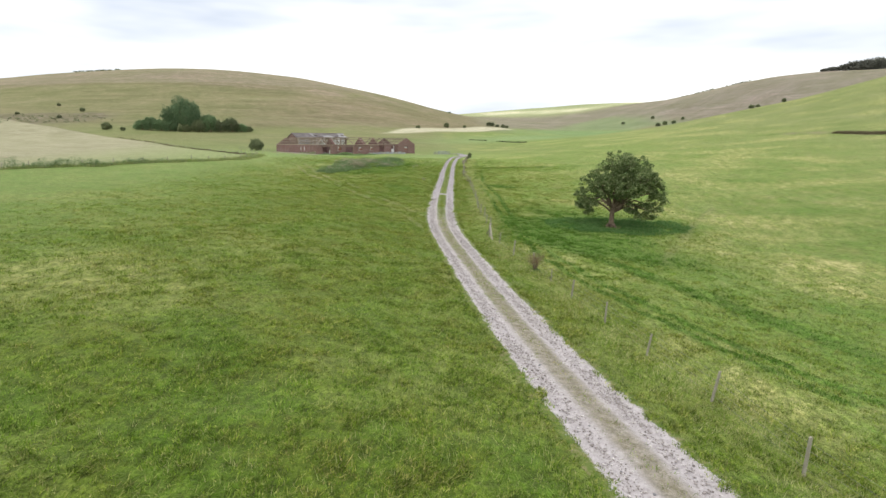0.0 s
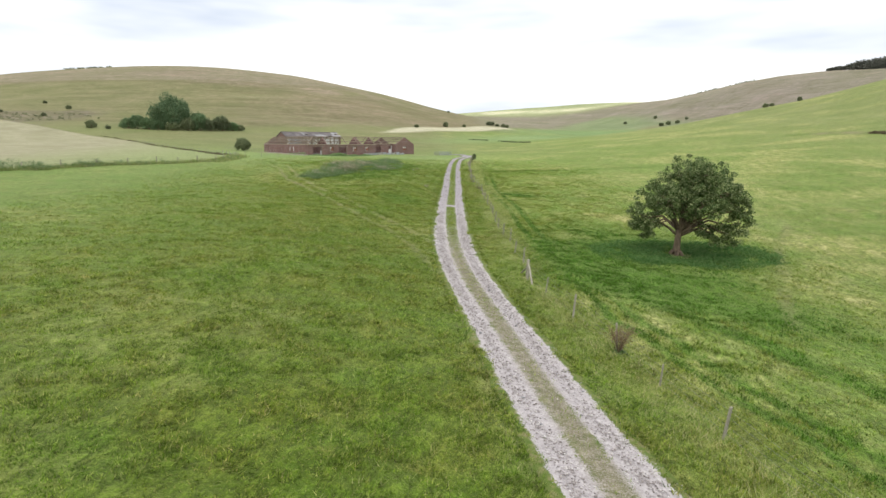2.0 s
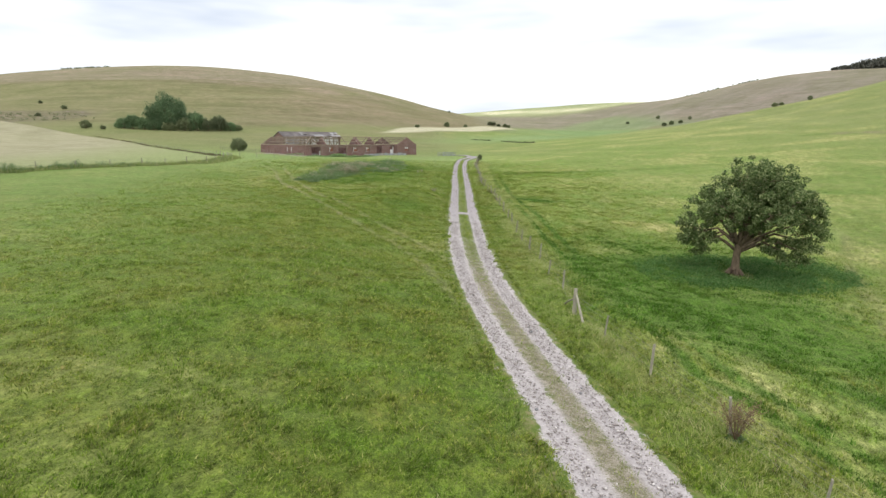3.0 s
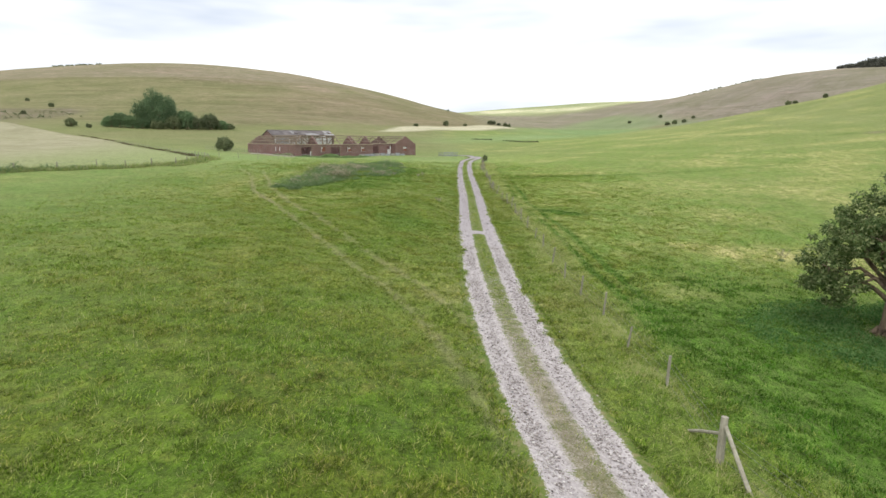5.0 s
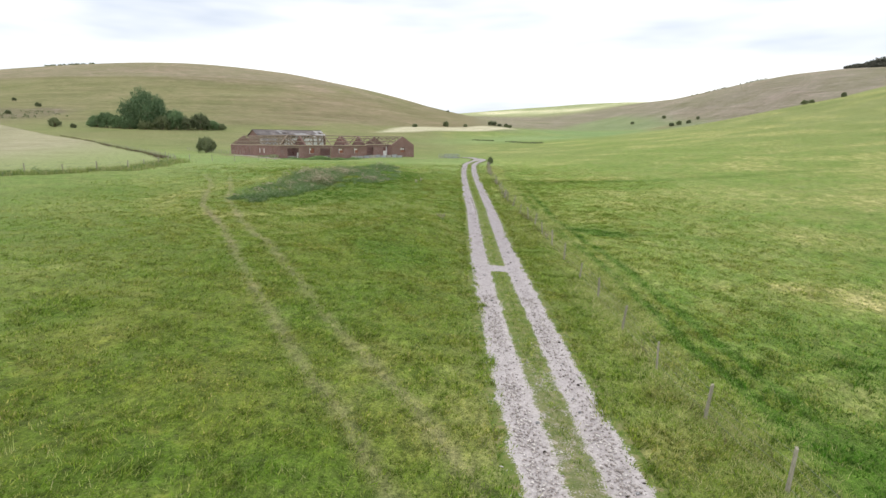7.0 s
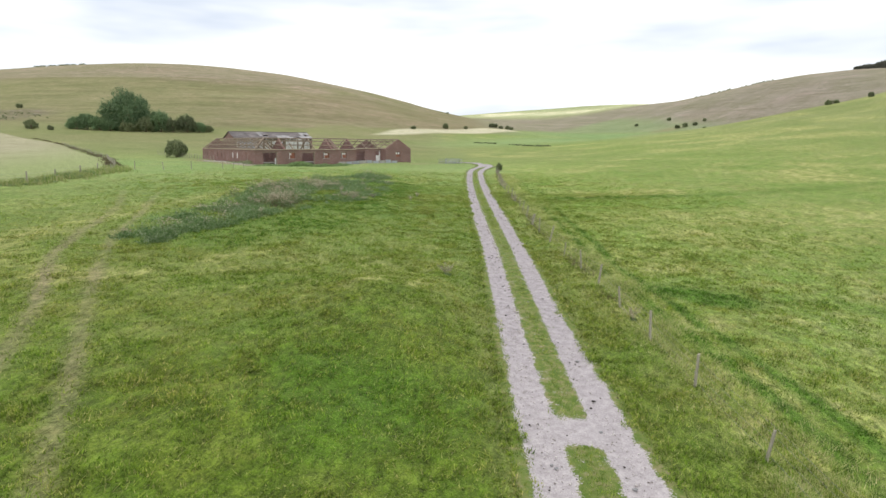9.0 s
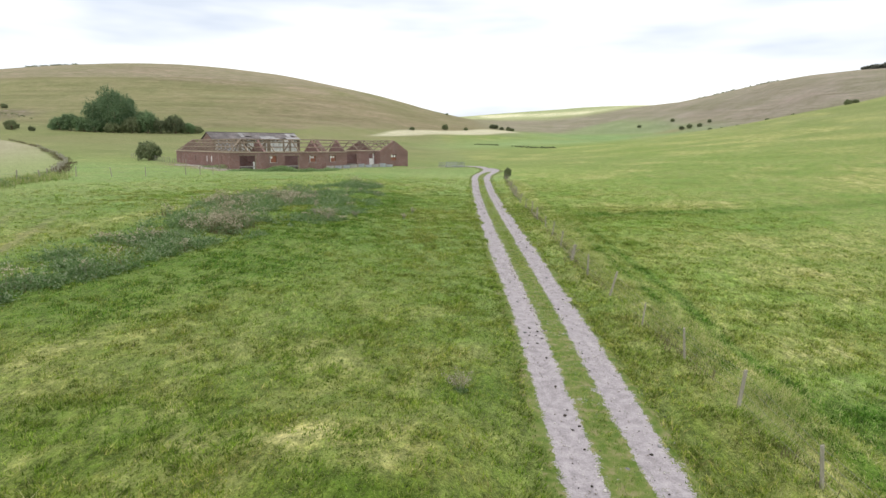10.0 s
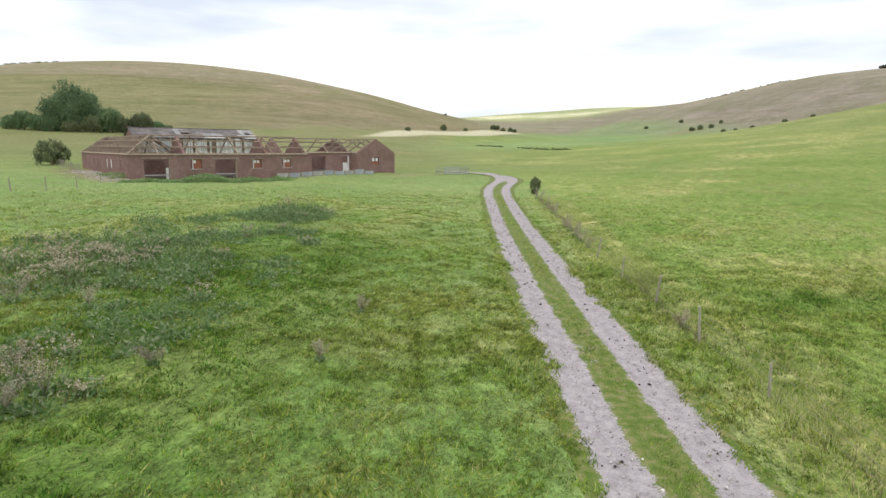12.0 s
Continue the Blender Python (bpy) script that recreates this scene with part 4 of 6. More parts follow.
def blades_mesh(name, x, y, z, height, lean, width, per, mat, r=rng):
    """Tufts of narrow bent blades."""
    n = len(x) * per
    bx, by, bz, h = (np.repeat(a, per) for a in (x, y, z, height))
    a = 0.5 + 3.0 * (vnoise(bx, by, 1.7, 91) - 0.5) + 4.0 * (vnoise(bx, by, 0.5, 92) - 0.5) + r.normal(0, 1.3, n)
    reach = np.abs(r.normal(0.8, 0.6, n)) * lean
    bx, by = bx + r.normal(0, 0.06, n), by + r.normal(0, 0.06, n)
    h = h * r.uniform(0.55, 1.15, n)
    side = a + math.pi / 2 + r.normal(0, 0.5, n)
    ww = width * r.uniform(0.6, 1.4, n)
    sx, sy = np.cos(side) * ww, np.sin(side) * ww
    v = np.stack([np.stack([bx - sx, by - sy, bz - 0.02], 1), np.stack([bx + sx, by + sy, bz - 0.02], 1), np.stack([bx + np.cos(a) * reach * h, by + np.sin(a) * reach * h, bz + h], 1)], 1)
    return np_mesh(name, v.reshape(-1, 3), np.arange(3 * n).reshape(-1, 3), mat)


def scatter_grass():
    """Pasture grass near the camera's way: short, uneven and clumped."""
    n = 900000
    x = np.concatenate([rng.triangular(-34, 0, 34, n // 2), rng.normal(0.5, 10, n // 2)])
    y = np.concatenate([rng.uniform(6, 136, n * 4 // 5), rng.triangular(120, 128, 172, n - n * 4 // 5)])
    rng.shuffle(y)
    dense = 0.22 + 1.5 * np.clip(vnoise(x, y, 0.6, 31) - 0.25, 0, 1) * (0.5 + vnoise(x, y, 5, 32))
    keep = (np.abs(x - track_x(y)) > 1.08 + 0.30 * vnoise(x, y, 0.5, 57) + 0.30 * vnoise(x, y, 1.9, 58)) & (rng.random(n) < dense) & (np.abs(x) < 46)
    keep &= np.maximum(along(x, y, RUT_LEFT, 0.1, 0.28), along(x, y, RUT_RIGHT, 0.1, 0.28)) < rng.random(n) * np.interp(y, [50, 90], [1.5, 1.0]) + 0.12
    x, y = x[keep], y[keep]
    height = 0.035 + 0.24 * vnoise(x, y, 0.45, 33) ** 1.6 * (0.35 + 0.65 * vnoise(x, y, 3.5, 34))
    wet = lush_and_shade(x, y) > 0.25 + 0.5 * rng.random(len(x))
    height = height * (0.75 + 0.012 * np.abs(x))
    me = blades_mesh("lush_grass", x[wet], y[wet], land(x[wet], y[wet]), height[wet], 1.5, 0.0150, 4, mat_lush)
    tagged(new("lush_grass", me), "lush deep green grass in the damp hollow, tree shade coloured in", "grass", kind="stuff")
    x, y, height = x[~wet], y[~wet], height[~wet]
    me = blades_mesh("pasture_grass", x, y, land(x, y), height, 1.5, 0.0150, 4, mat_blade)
    tagged(new("pasture_grass", me), "short uneven green pasture grass", "grass", kind="stuff")
    # pale bents standing in drifts
    n = 90000
    x, y = rng.normal(2, 17, n), rng.uniform(8, 150, n)
    dense = np.clip((vnoise(x, y, 7, 35) - 0.45) * 2.2 + 0.35 * blob(x, y, -4, 96, 9, 14), 0, 1) * vnoise(x, y, 1.6, 36)
    keep = (np.abs(x - track_x(y)) > 1.9) & (rng.random(n) < dense)
    x, y = x[keep], y[keep]
    me = blades_mesh("dry_bents", x, y, land(x, y), 0.10 + 0.16 * rng.random(len(x)), 0.7, 0.007, 3, mat_straw)
    tagged(new("dry_bents", me), "pale dry grass stems in the pasture", "grass", kind="stuff")
    # tall uncut grass along the fence beside the track
    n = 125000
    y = rng.uniform(6, 168, n)
    fx = np.interp(y, [p[1] for p in FENCE], [p[0] for p in FENCE])
    x = fx + rng.normal(0, 0.7, n) + np.interp(y, [50, 85], [-0.1, 0.95])
    keep = (rng.random(n) < (0.16 + 0.75 * np.clip((vnoise(x, y, 2.2, 37) - 0.40) * 2.2, 0, 1)) * np.clip((y - 20) / 50, 0.4, 1)) & (np.abs(x - track_x(y)) > 1.9)
    x, y = x[keep], y[keep]
    me = blades_mesh("fence_side_grass", x, y, land(x, y), 0.06 + 0.17 * vnoise(x, y, 1.1, 38) ** 1.3, 1.3, 0.009, 4, mat_straw)
    tagged(new("fence_side_grass", me), "tall straw-coloured grass left uncut along the fence", "grass", kind="stuff")
    # dead brown stems standing right under the wires
    n = 2300
    y = rng.uniform(34, 167, n)
    x = np.interp(y, [p[1] for p in FENCE], [p[0] for p in FENCE]) + rng.normal(0.15, 0.28, n)
    keep = rng.random(n) < np.clip((vnoise(x, y, 2.6, 55) - 0.34) * 2.6, 0, 1) * np.clip((y - 30) / 45, 0.25, 1)
    x, y = x[keep], y[keep]
    me = blades_mesh("fence_foot_stems", x, y, land(x, y), 0.16 + 0.34 * vnoise(x, y, 1.0, 56), 0.6, 0.007, 4, mat_seed_dark)
    tagged(new("fence_foot_stems", me), "dead brown weed stems along the foot of the fence", "weeds", kind="stuff")
    # grassy crown of the track
    n = 52000
    y = rng.uniform(4, 190, n)
    x = track_x(y) + 0.5 * (rng.random(n) + rng.random(n) - 1)
    keep = rng.random(n) < 0.15 + 0.9 * vnoise(x, y, 2.2, 39) * np.clip((y - 42) / 22, 0.14, 1)
    keep &= np.abs(y - 79.3) > 0.75
    x, y = x[keep], y[keep]
    me = blades_mesh("track_crown_grass", x, y, land(x, y) - 0.02, 0.03 + 0.09 * rng.random(len(x)), 1.0, 0.010, 3, mat_blade)
    tagged(new("track_crown_grass", me), "trodden grass growing down the middle of the track", "grass", kind="stuff")


def band_places(n, line, halves, r=rng):
    """Random places within a band of changing width."""
    t = r.uniform(0, len(line) - 1, n)
    k = np.minimum(t.astype(int), len(line) - 2)
    f = t - k
    p, h = np.array(line, float), np.array(halves, float)
    d = p[k + 1] - p[k]
    d = d / np.linalg.norm(d, axis=1)[:, None]
    o = r.uniform(-1, 1, n)
    half = h[k] * (1 - f) + h[k + 1] * f
    q = p[k] * (1 - f)[:, None] + p[k + 1] * f[:, None] + np.stack([d[:, 1], -d[:, 0]], 1) * (o * half)[:, None]
    return q[:, 0], q[:, 1], np.abs(o)


def weeds(name, x, y, height, each, leaf, mat, label, category, spread=0.28, r=rng):
    """Low leafy plants: a column of leaves over each place."""
    z = land(x, y)
    c = np.stack([x, y, z], 1)
    c = np.repeat(c, each, axis=0)
    h = np.repeat(height, each)
    u = r.random(len(c))
    wide = spread * (1.15 - 0.7 * u)
    c[:, 0] += r.normal(0, 1, len(c)) * wide
    c[:, 1] += r.normal(0, 1, len(c)) * wide
    c[:, 2] += u * h
    me = leaves_mesh(name, c, leaf * r.uniform(0.6, 1.4, len(c)), mat, 0.0, 0.5, r)
    return tagged(new(name, me), label, category, kind="stuff")


def build_weeds():
    x, y, o = band_places(3300, BRAMBLE, BRAMBLE_HALF)
    thick = np.interp(y, [95, 98, 104, 107, 112, 117, 134, 144], [0.02, 0.10, 0.09, -0.10, -0.09, 0.05, 0.05, -0.05])
    keep = (rng.random(len(x)) < np.clip((vnoise(x, y, 3.4, 41) * 0.5 + vnoise(x, y, 1.4, 49) * 0.5 - 0.40 + thick) * 7.0, 0.05, 1)) & (rng.random(len(x)) < 1.7 - 1.2 * o)
    x, y, o = x[keep], y[keep], o[keep]
    wide = rng.uniform(0.28, 0.75, len(x))
    tall = wide * rng.uniform(0.6, 1.3, len(x)) * (0.45 + 1.25 * vnoise(x, y, 1.8, 50)) * np.clip(1.3 - 0.6 * o, 0.5, 1) * np.clip(0.75 - (x + 9 + 0.1 * (128 - y)) / 9, 0.45, 1)
    each = 84
    c, d = clumps(np.zeros((len(x), 3)), np.ones(len(x)), each, rng, 1.0, 0.25)
    c = c * np.repeat(np.stack([wide, wide, tall], 1), each, axis=0) + np.repeat(np.stack([x, y, land(x, y) + 0.05], 1), each, axis=0)
    up = d[:, 2] > -0.1
    me = leaves_mesh("bramble_patch", c[up], rng.uniform(0.07, 0.19, up.sum()), mat_bramble, -0.1, 0.42, rng, d[up])
    tagged(new("bramble_patch", me), "sprawling grey-green bramble and thistle patch in the pasture", "brambles", kind="stuff")
    # gone-over thistles stand above the western side
    brown = np.zeros(len(x))
    for cx, cy, rx, ry in ((-16.5, 124.5, 2.6, 4.5), (-13.0, 132.0, 2.6, 4.0), (-13.3, 114.5, 1.8, 2.4), (-17.2, 109.5, 1.8, 1.8), (-11.6, 126.0, 1.6, 1.6), (-8.1, 121.0, 1.7, 1.7)):
        brown = np.maximum(brown, blob(x, y, cx, cy, rx, ry))
    brown = brown * np.clip((vnoise(x, y, 2, 43) - 0.25) * 3, 0.1, 1)
    pick = rng.random(len(x)) < 0.75 * brown + 0.03
    k = np.repeat(np.nonzero(pick)[0], 16)
    sx, sy = x[k] + rng.normal(0, 0.5, len(k)) * wide[k], y[k] + rng.normal(0, 0.5, len(k)) * wide[k]
    top = land(sx, sy) + tall[k] * rng.uniform(0.75, 1.35, len(k)) + 0.08
    c, d = clumps(np.stack([sx, sy, top], 1), rng.uniform(0.04, 0.10, len(k)), 9)
    tagged(new("thistle_heads", leaves_mesh("thistle_heads", c, rng.uniform(0.03, 0.075, len(c)), mat_seed, 0, 0.7)), "pale brown gone-over thistle heads above the brambles", "thistles", kind="stuff")
    me = blades_mesh("thistle_stems", sx, sy, land(sx, sy), top - land(sx, sy), 0.25, 0.010, 2, mat_seed_dark)
    tagged(new("thistle_stems", me), "dead brown thistle stems among the brambles", "thistles", kind="stuff")
    # nettles in the shade of the tree
    a, q = rng.uniform(0, 2 * math.pi, 4200), rng.random(4200) ** 0.7 * 1.25
    x, y = 19.7 + 6.3 * q * np.cos(a), 59.0 + 4.0 * q * np.sin(a) + 0.12 * 6.3 * q * np.cos(a)
    keep = (rng.random(4200) < 1.6 * vnoise(x, y, 1.6, 44) * np.clip(1.7 - 1.1 * q, 0, 1)) & (np.hypot(x - 18.9, y - 59.1) > 1.3)
    weeds("nettle_bed", x[keep], y[keep], 0.10 + 0.28 * vnoise(x[keep], y[keep], 1.5, 45), 14, 0.11, mat_nettle, "dark green nettles growing in the shade under the tree", "nettles", 0.22)
    # tall weeds along the pale field's lower edge
    t = rng.random(1500) ** 0.8
    line = np.array(FIELD_EDGE[:9])
    k = np.minimum((t * 8).astype(int), 7)
    p = line[k] + (line[k + 1] - line[k]) * rng.random(1500)[:, None] + rng.normal(0, 0.55, (1500, 2))
    left = np.clip((-40 - p[:, 0]) / 18, 0, 1)
    keep = rng.random(1500) < (0.2 + 0.9 * left) * (0.35 + vnoise(p[:, 0], p[:, 1], 4, 46))
    p, left = p[keep], left[keep]
    h = (0.25 + 1.3 * vnoise(p[:, 0], p[:, 1], 1.6, 47) ** 1.5) * (0.45 + 0.95 * left)
    weeds("field_edge_weeds", p[:, 0], p[:, 1], h, 30, 0.15, mat_bramble, "rank docks and weeds along the field fence", "weeds", 0.3)
    n = 5200
    k = rng.integers(0, 8, n)
    p = line[k] + (line[k + 1] - line[k]) * rng.random(n)[:, None] + rng.normal(0, 0.8, (n, 2))
    me = blades_mesh("field_edge_grass", p[:, 0], p[:, 1], land(p[:, 0], p[:, 1]), 0.3 + 0.5 * rng.random(n), 0.4, 0.022, 4, mat_straw)
    tagged(new("field_edge_grass", me), "long dry grass along the field fence", "grass", kind="stuff")
    # a dark line of weeds along the far side of the field
    line = np.array(FIELD_EDGE[8:14])
    n = 1500
    k = rng.integers(0, 5, n)
    p = line[k] + (line[k + 1] - line[k]) * rng.random(n)[:, None] + rng.normal(0, 0.5, (n, 2))
    keep = rng.random(n) < 1.2 * np.clip(vnoise(p[:, 0], p[:, 1], 2.5, 52) - 0.2, 0, 1)
    p = p[keep]
    weeds("far_edge_weeds", p[:, 0], p[:, 1], 0.12 + 0.4 * vnoise(p[:, 0], p[:, 1], 3, 53), 10, 0.2, mat_seed_dark, "dark brown weeds along the far fence of the field", "weeds", 0.4)
    # rank growth at the foot of the barn walls
    u = np.concatenate([rng.uniform(-1.5, 19, 900), rng.uniform(-1.5, 0, 60)])
    v = np.concatenate([rng.normal(-4.3, 0.6, 900), rng.uniform(0, 10, 60)])
    x, y = BARN[0] + 0.8 * u - 0.6 * v, BARN[1] + 0.6 * u + 0.8 * v
    keep = vnoise(x, y, 1.7, 54) > 0.42
    x, y = x[keep], y[keep]
    weeds("wall_foot_weeds", x, y, 0.12 + 0.70 * vnoise(x, y, 2, 48) ** 1.6, 26, 0.13, mat_bramble, "rank green weeds along the foot of the barn wall", "weeds", 0.35)


def docks():
    """Single brown docks and thistles that stand clear of the grass."""
    spots = [(6.95, 36.55, 1.05, 1.25), (22.5, 73, 0.8, 1.0), (-0.2, 93.1, 0.5, 0.9), (-7.3, 120.4, 0.8, 1.2), (-8.1, 120.9, 0.7, 1.1), (-7.6, 119.7, 0.6, 1.0), (-8.6, 121.5, 0.6, 1.0), (-9.4, 126.0, 0.6, 1.0), (-11.6, 126.2, 0.7, 1.1), (-5.9, 122, 0.45, 0.7), (-2.4, 123.1, 0.5, 0.6), (-1.8, 127.7, 0.5, 0.6), (7.15, 111.0, 0.6, 0.9), (8.3, 126.6, 0.6, 0.8), (9.5, 146, 0.8, 1.1), (8.95, 139.4, 0.6, 0.9), (9.0, 141.2, 0.7, 1.1), (9.15, 142.8, 0.8, 1.1), (9.35, 144.6, 0.7, 1.0), (11.2, 162.4, 0.9, 1.0), (11.5, 165.2, 0.8, 0.9), (6.9, 88, 0.5, 0.7), (10.3, 153.5, 0.7, 1.0)]
    for k, (x, y, h, w) in enumerate(spots):
        r = np.random.default_rng(60 + k)
        z = float(land(x, y))
        dock = new("dock_plant")
        dock.location = (x, y, z)
        tagged(dock, "brown gone-to-seed dock standing in the grass", "weed", "docks in the pasture")
        bm = bmesh.new()
        tips = []
        for s in range(34 if h > 1 else 9):
            a, o = r.uniform(0, 6.28), r.uniform(0.1, 0.55) * w
            tip = Vector((math.cos(a) * o, math.sin(a) * o, h * r.uniform(0.7, 1.1)))
            tube(bm, [(0, 0, -0.03), tip * 0.5 + Vector((0, 0, 0.08)), tip], [0.008, 0.006, 0.003], 4)
            tips += [tip * f for f in (0.55, 0.7, 0.85, 1.0)]
        part("stalk", bm, mat_dock if h > 1 else mat_seed, dock, "brown woody flower stalk")["kind"] = "stuff"
        c, d = clumps(np.array(tips), np.full(len(tips), 0.10 * w), 14, r)
        part("seed_head", leaves_mesh("seed_head", c, r.uniform(0.02, 0.05, len(c)), mat_dock if h > 1 else mat_seed, 0, 0.7, r), None, dock, "rusty brown seed heads" if h > 1 else "pale grey-brown seed heads")["kind"] = "stuff"
        base, d = clumps(np.array([[0, 0, 0.06]]), np.array([0.22 * w]), 90, r, 0.4)
        part("foliage", leaves_mesh("foliage", base, r.uniform(0.06, 0.13, 90), mat_bramble, 0, 0.4, r), None, dock, "grey-green basal leaves")["kind"] = "stuff"


def lone_tree():
    """A spreading crown of leafy lobes on a short forked trunk."""
    r = np.random.default_rng(23)
    x, y = 18.9, 59.2
    tree = new("field_tree")
    tree.location = (x, y, float(land(x, y)) - 0.05)
    tagged(tree, "spreading grey-green tree standing alone in the pasture", "tree")
    bm = bmesh.new()
    tube(bm, [(0, 0, -0.2), (0.0, 0, 0.15), (0.03, 0, 0.7), (0.06, 0, 1.3), (0.1, 0, 1.9), (0.12, 0, 2.3)], [0.46, 0.33, 0.25, 0.23, 0.235, 0.17], 14)
    for a in range(6):
        q = a * 1.05 + 0.3
        tube(bm, [(math.cos(q) * 0.22, math.sin(q) * 0.22, 0.35), (math.cos(q) * 0.5, math.sin(q) * 0.5, 0.05), (math.cos(q) * 0.8, math.sin(q) * 0.8, -0.12)], [0.18, 0.12, 0.05], 6)
    part("trunk", bm, mat_bark, tree, "short thick red-brown trunk", True)
    # lobes: along the long axis of the crown, across it, height, size
    lobes = [(0.3, 0.2, 6.5, 1.5), (-0.7, 0.5, 5.2, 1.6), (-2.0, 0.0, 4.5, 1.3), (-2.9, -0.4, 3.2, 1.0), (-2.5, -0.3, 2.1, 0.75), (-3.1, 0.4, 2.7, 0.75), (1.4, -0.3, 5.4, 1.7), (2.4, 0.4, 5.9, 1.3), (3.4, 0.0, 4.9, 1.3), (4.2, -0.2, 3.8, 1.0), (3.9, 0.2, 4.2, 0.9), (4.4, 0.1, 2.7, 0.9), (3.7, -0.4, 1.9, 0.9), (2.8, -0.5, 1.7, 1.0), (2.1, -0.7, 2.3, 0.9), (1.2, 0.6, 3.4, 1.1), (0.2, 2.2, 4.7, 1.6), (1.5, -2.1, 4.2, 1.5), (2.6, 2.0, 4.4, 1.4), (-0.9, -1.7, 4.4, 1.3), (2.7, -1.8, 4.8, 1.2), (1.0, 3.1, 3.5, 1.1), (-1.4, 1.9, 3.7, 1.1), (1.2, 1.2, 6.2, 1.2), (1.3, -1.0, 6.2, 1.3), (3.0, 1.2, 5.4, 1.1), (0.2, -1.0, 3.9, 1.1), (-1.9, -1.0, 2.3, 0.7)]
    long_axis, cross_axis = Vector((0.93, -0.36, 0)), Vector((0.36, 0.93, 0))
    centres, sizes = [], []
    for k, (u, w, h, q) in enumerate(lobes):
        c = long_axis * u + cross_axis * w + Vector((0, 0, h))
        start = Vector((0.1, 0, 1.5 + 0.6 * r.random()))
        bend = start.lerp(c, 0.45) + Vector((r.normal(0, 0.15), r.normal(0, 0.15), 0.35 if h > 3 else 0.75))
        bm = bmesh.new()
        tube(bm, [start, start.lerp(bend, 0.5) + Vector((0, 0, 0.08)), bend, bend.lerp(c, 0.55) + Vector(r.normal(0, 0.12, 3)), c], [0.125, 0.10, 0.075, 0.05, 0.025], 7)
        for _ in range(7):
            p = bend.lerp(c, r.uniform(0.3, 1.0))
            d = Vector(r.normal(0, 1, 3)).normalized() * q * r.uniform(0.5, 0.85)
            tube(bm, [p, p + d * 0.5 + Vector((0, 0, 0.08)), p + d], [0.035, 0.022, 0.01], 4)
        part("limb", bm, mat_bark, tree, smooth=True)
        n = int(19 * q * q) + 6
        d = r.normal(size=(n, 3))
        d /= np.linalg.norm(d, axis=1)[:, None]
        centres.append(np.array(c)[None] + d * (q * r.uniform(0.35, 1.0, n) ** 0.6)[:, None])
        sizes.append(r.uniform(0.22, 0.46, n))
    t, q = np.concatenate(centres), np.concatenate(sizes)
    ok = t[:, 2] > 1.0
    c, d = clumps(t[ok], q[ok], 48, r, 0.7, 0.35)
    part("crown", leaves_mesh("crown", c, r.uniform(0.11, 0.22, len(c)), mat_tree, 0.35, 0.55, r, d), None, tree, "dense grey-green leaves with gaps")


def bush_mesh(r, n, width, height, leaf, mat, name="crown", inner=0.6, lumpy=1.0):
    """A rounded, uneven crown of leaf clumps; 1 m is its half width before scaling."""
    a, b, q = r.uniform(0, 6.28, n), r.uniform(-0.75, 1, n), r.uniform(inner, 1.0, n)
    s = np.sqrt(np.clip(1 - b * b, 0.05, 1))
    lump = 0.86 + lumpy * (0.10 * np.sin(a * 3 + 6 * r.random()) * np.cos(b * 3) + 0.07 * np.sin(a * 5 + 2 + 3 * b))
    t = np.stack([width * q * s * np.cos(a) * lump, width * q * s * np.sin(a) * lump, height * (0.40 + 0.50 * b * q * lump)], 1)
    c, d = clumps(t, r.uniform(0.10, 0.22, n) * width, 34, r, 0.8, 0.3)
    ok = c[:, 2] > 0.01
    c, d = c[ok], d[ok]
    return leaves_mesh(name, c, leaf * r.uniform(0.6, 1.4, len(c)), mat, 0.1, 0.6, r, d)


def bush(kind, x, y, width, height, crown, trunk, label, group, turn=0.0, sink=0.05):
    b = new(kind)
    b.location, b.rotation_euler, b.scale = (x, y, float(land(x, y)) - sink), (0, 0, turn), (width, width, height)
    tagged(b, label, "tree" if kind.endswith("tree") else "bush", group)
    part("trunk", trunk, None, b)
    part("crown", crown, None, b)
    return b


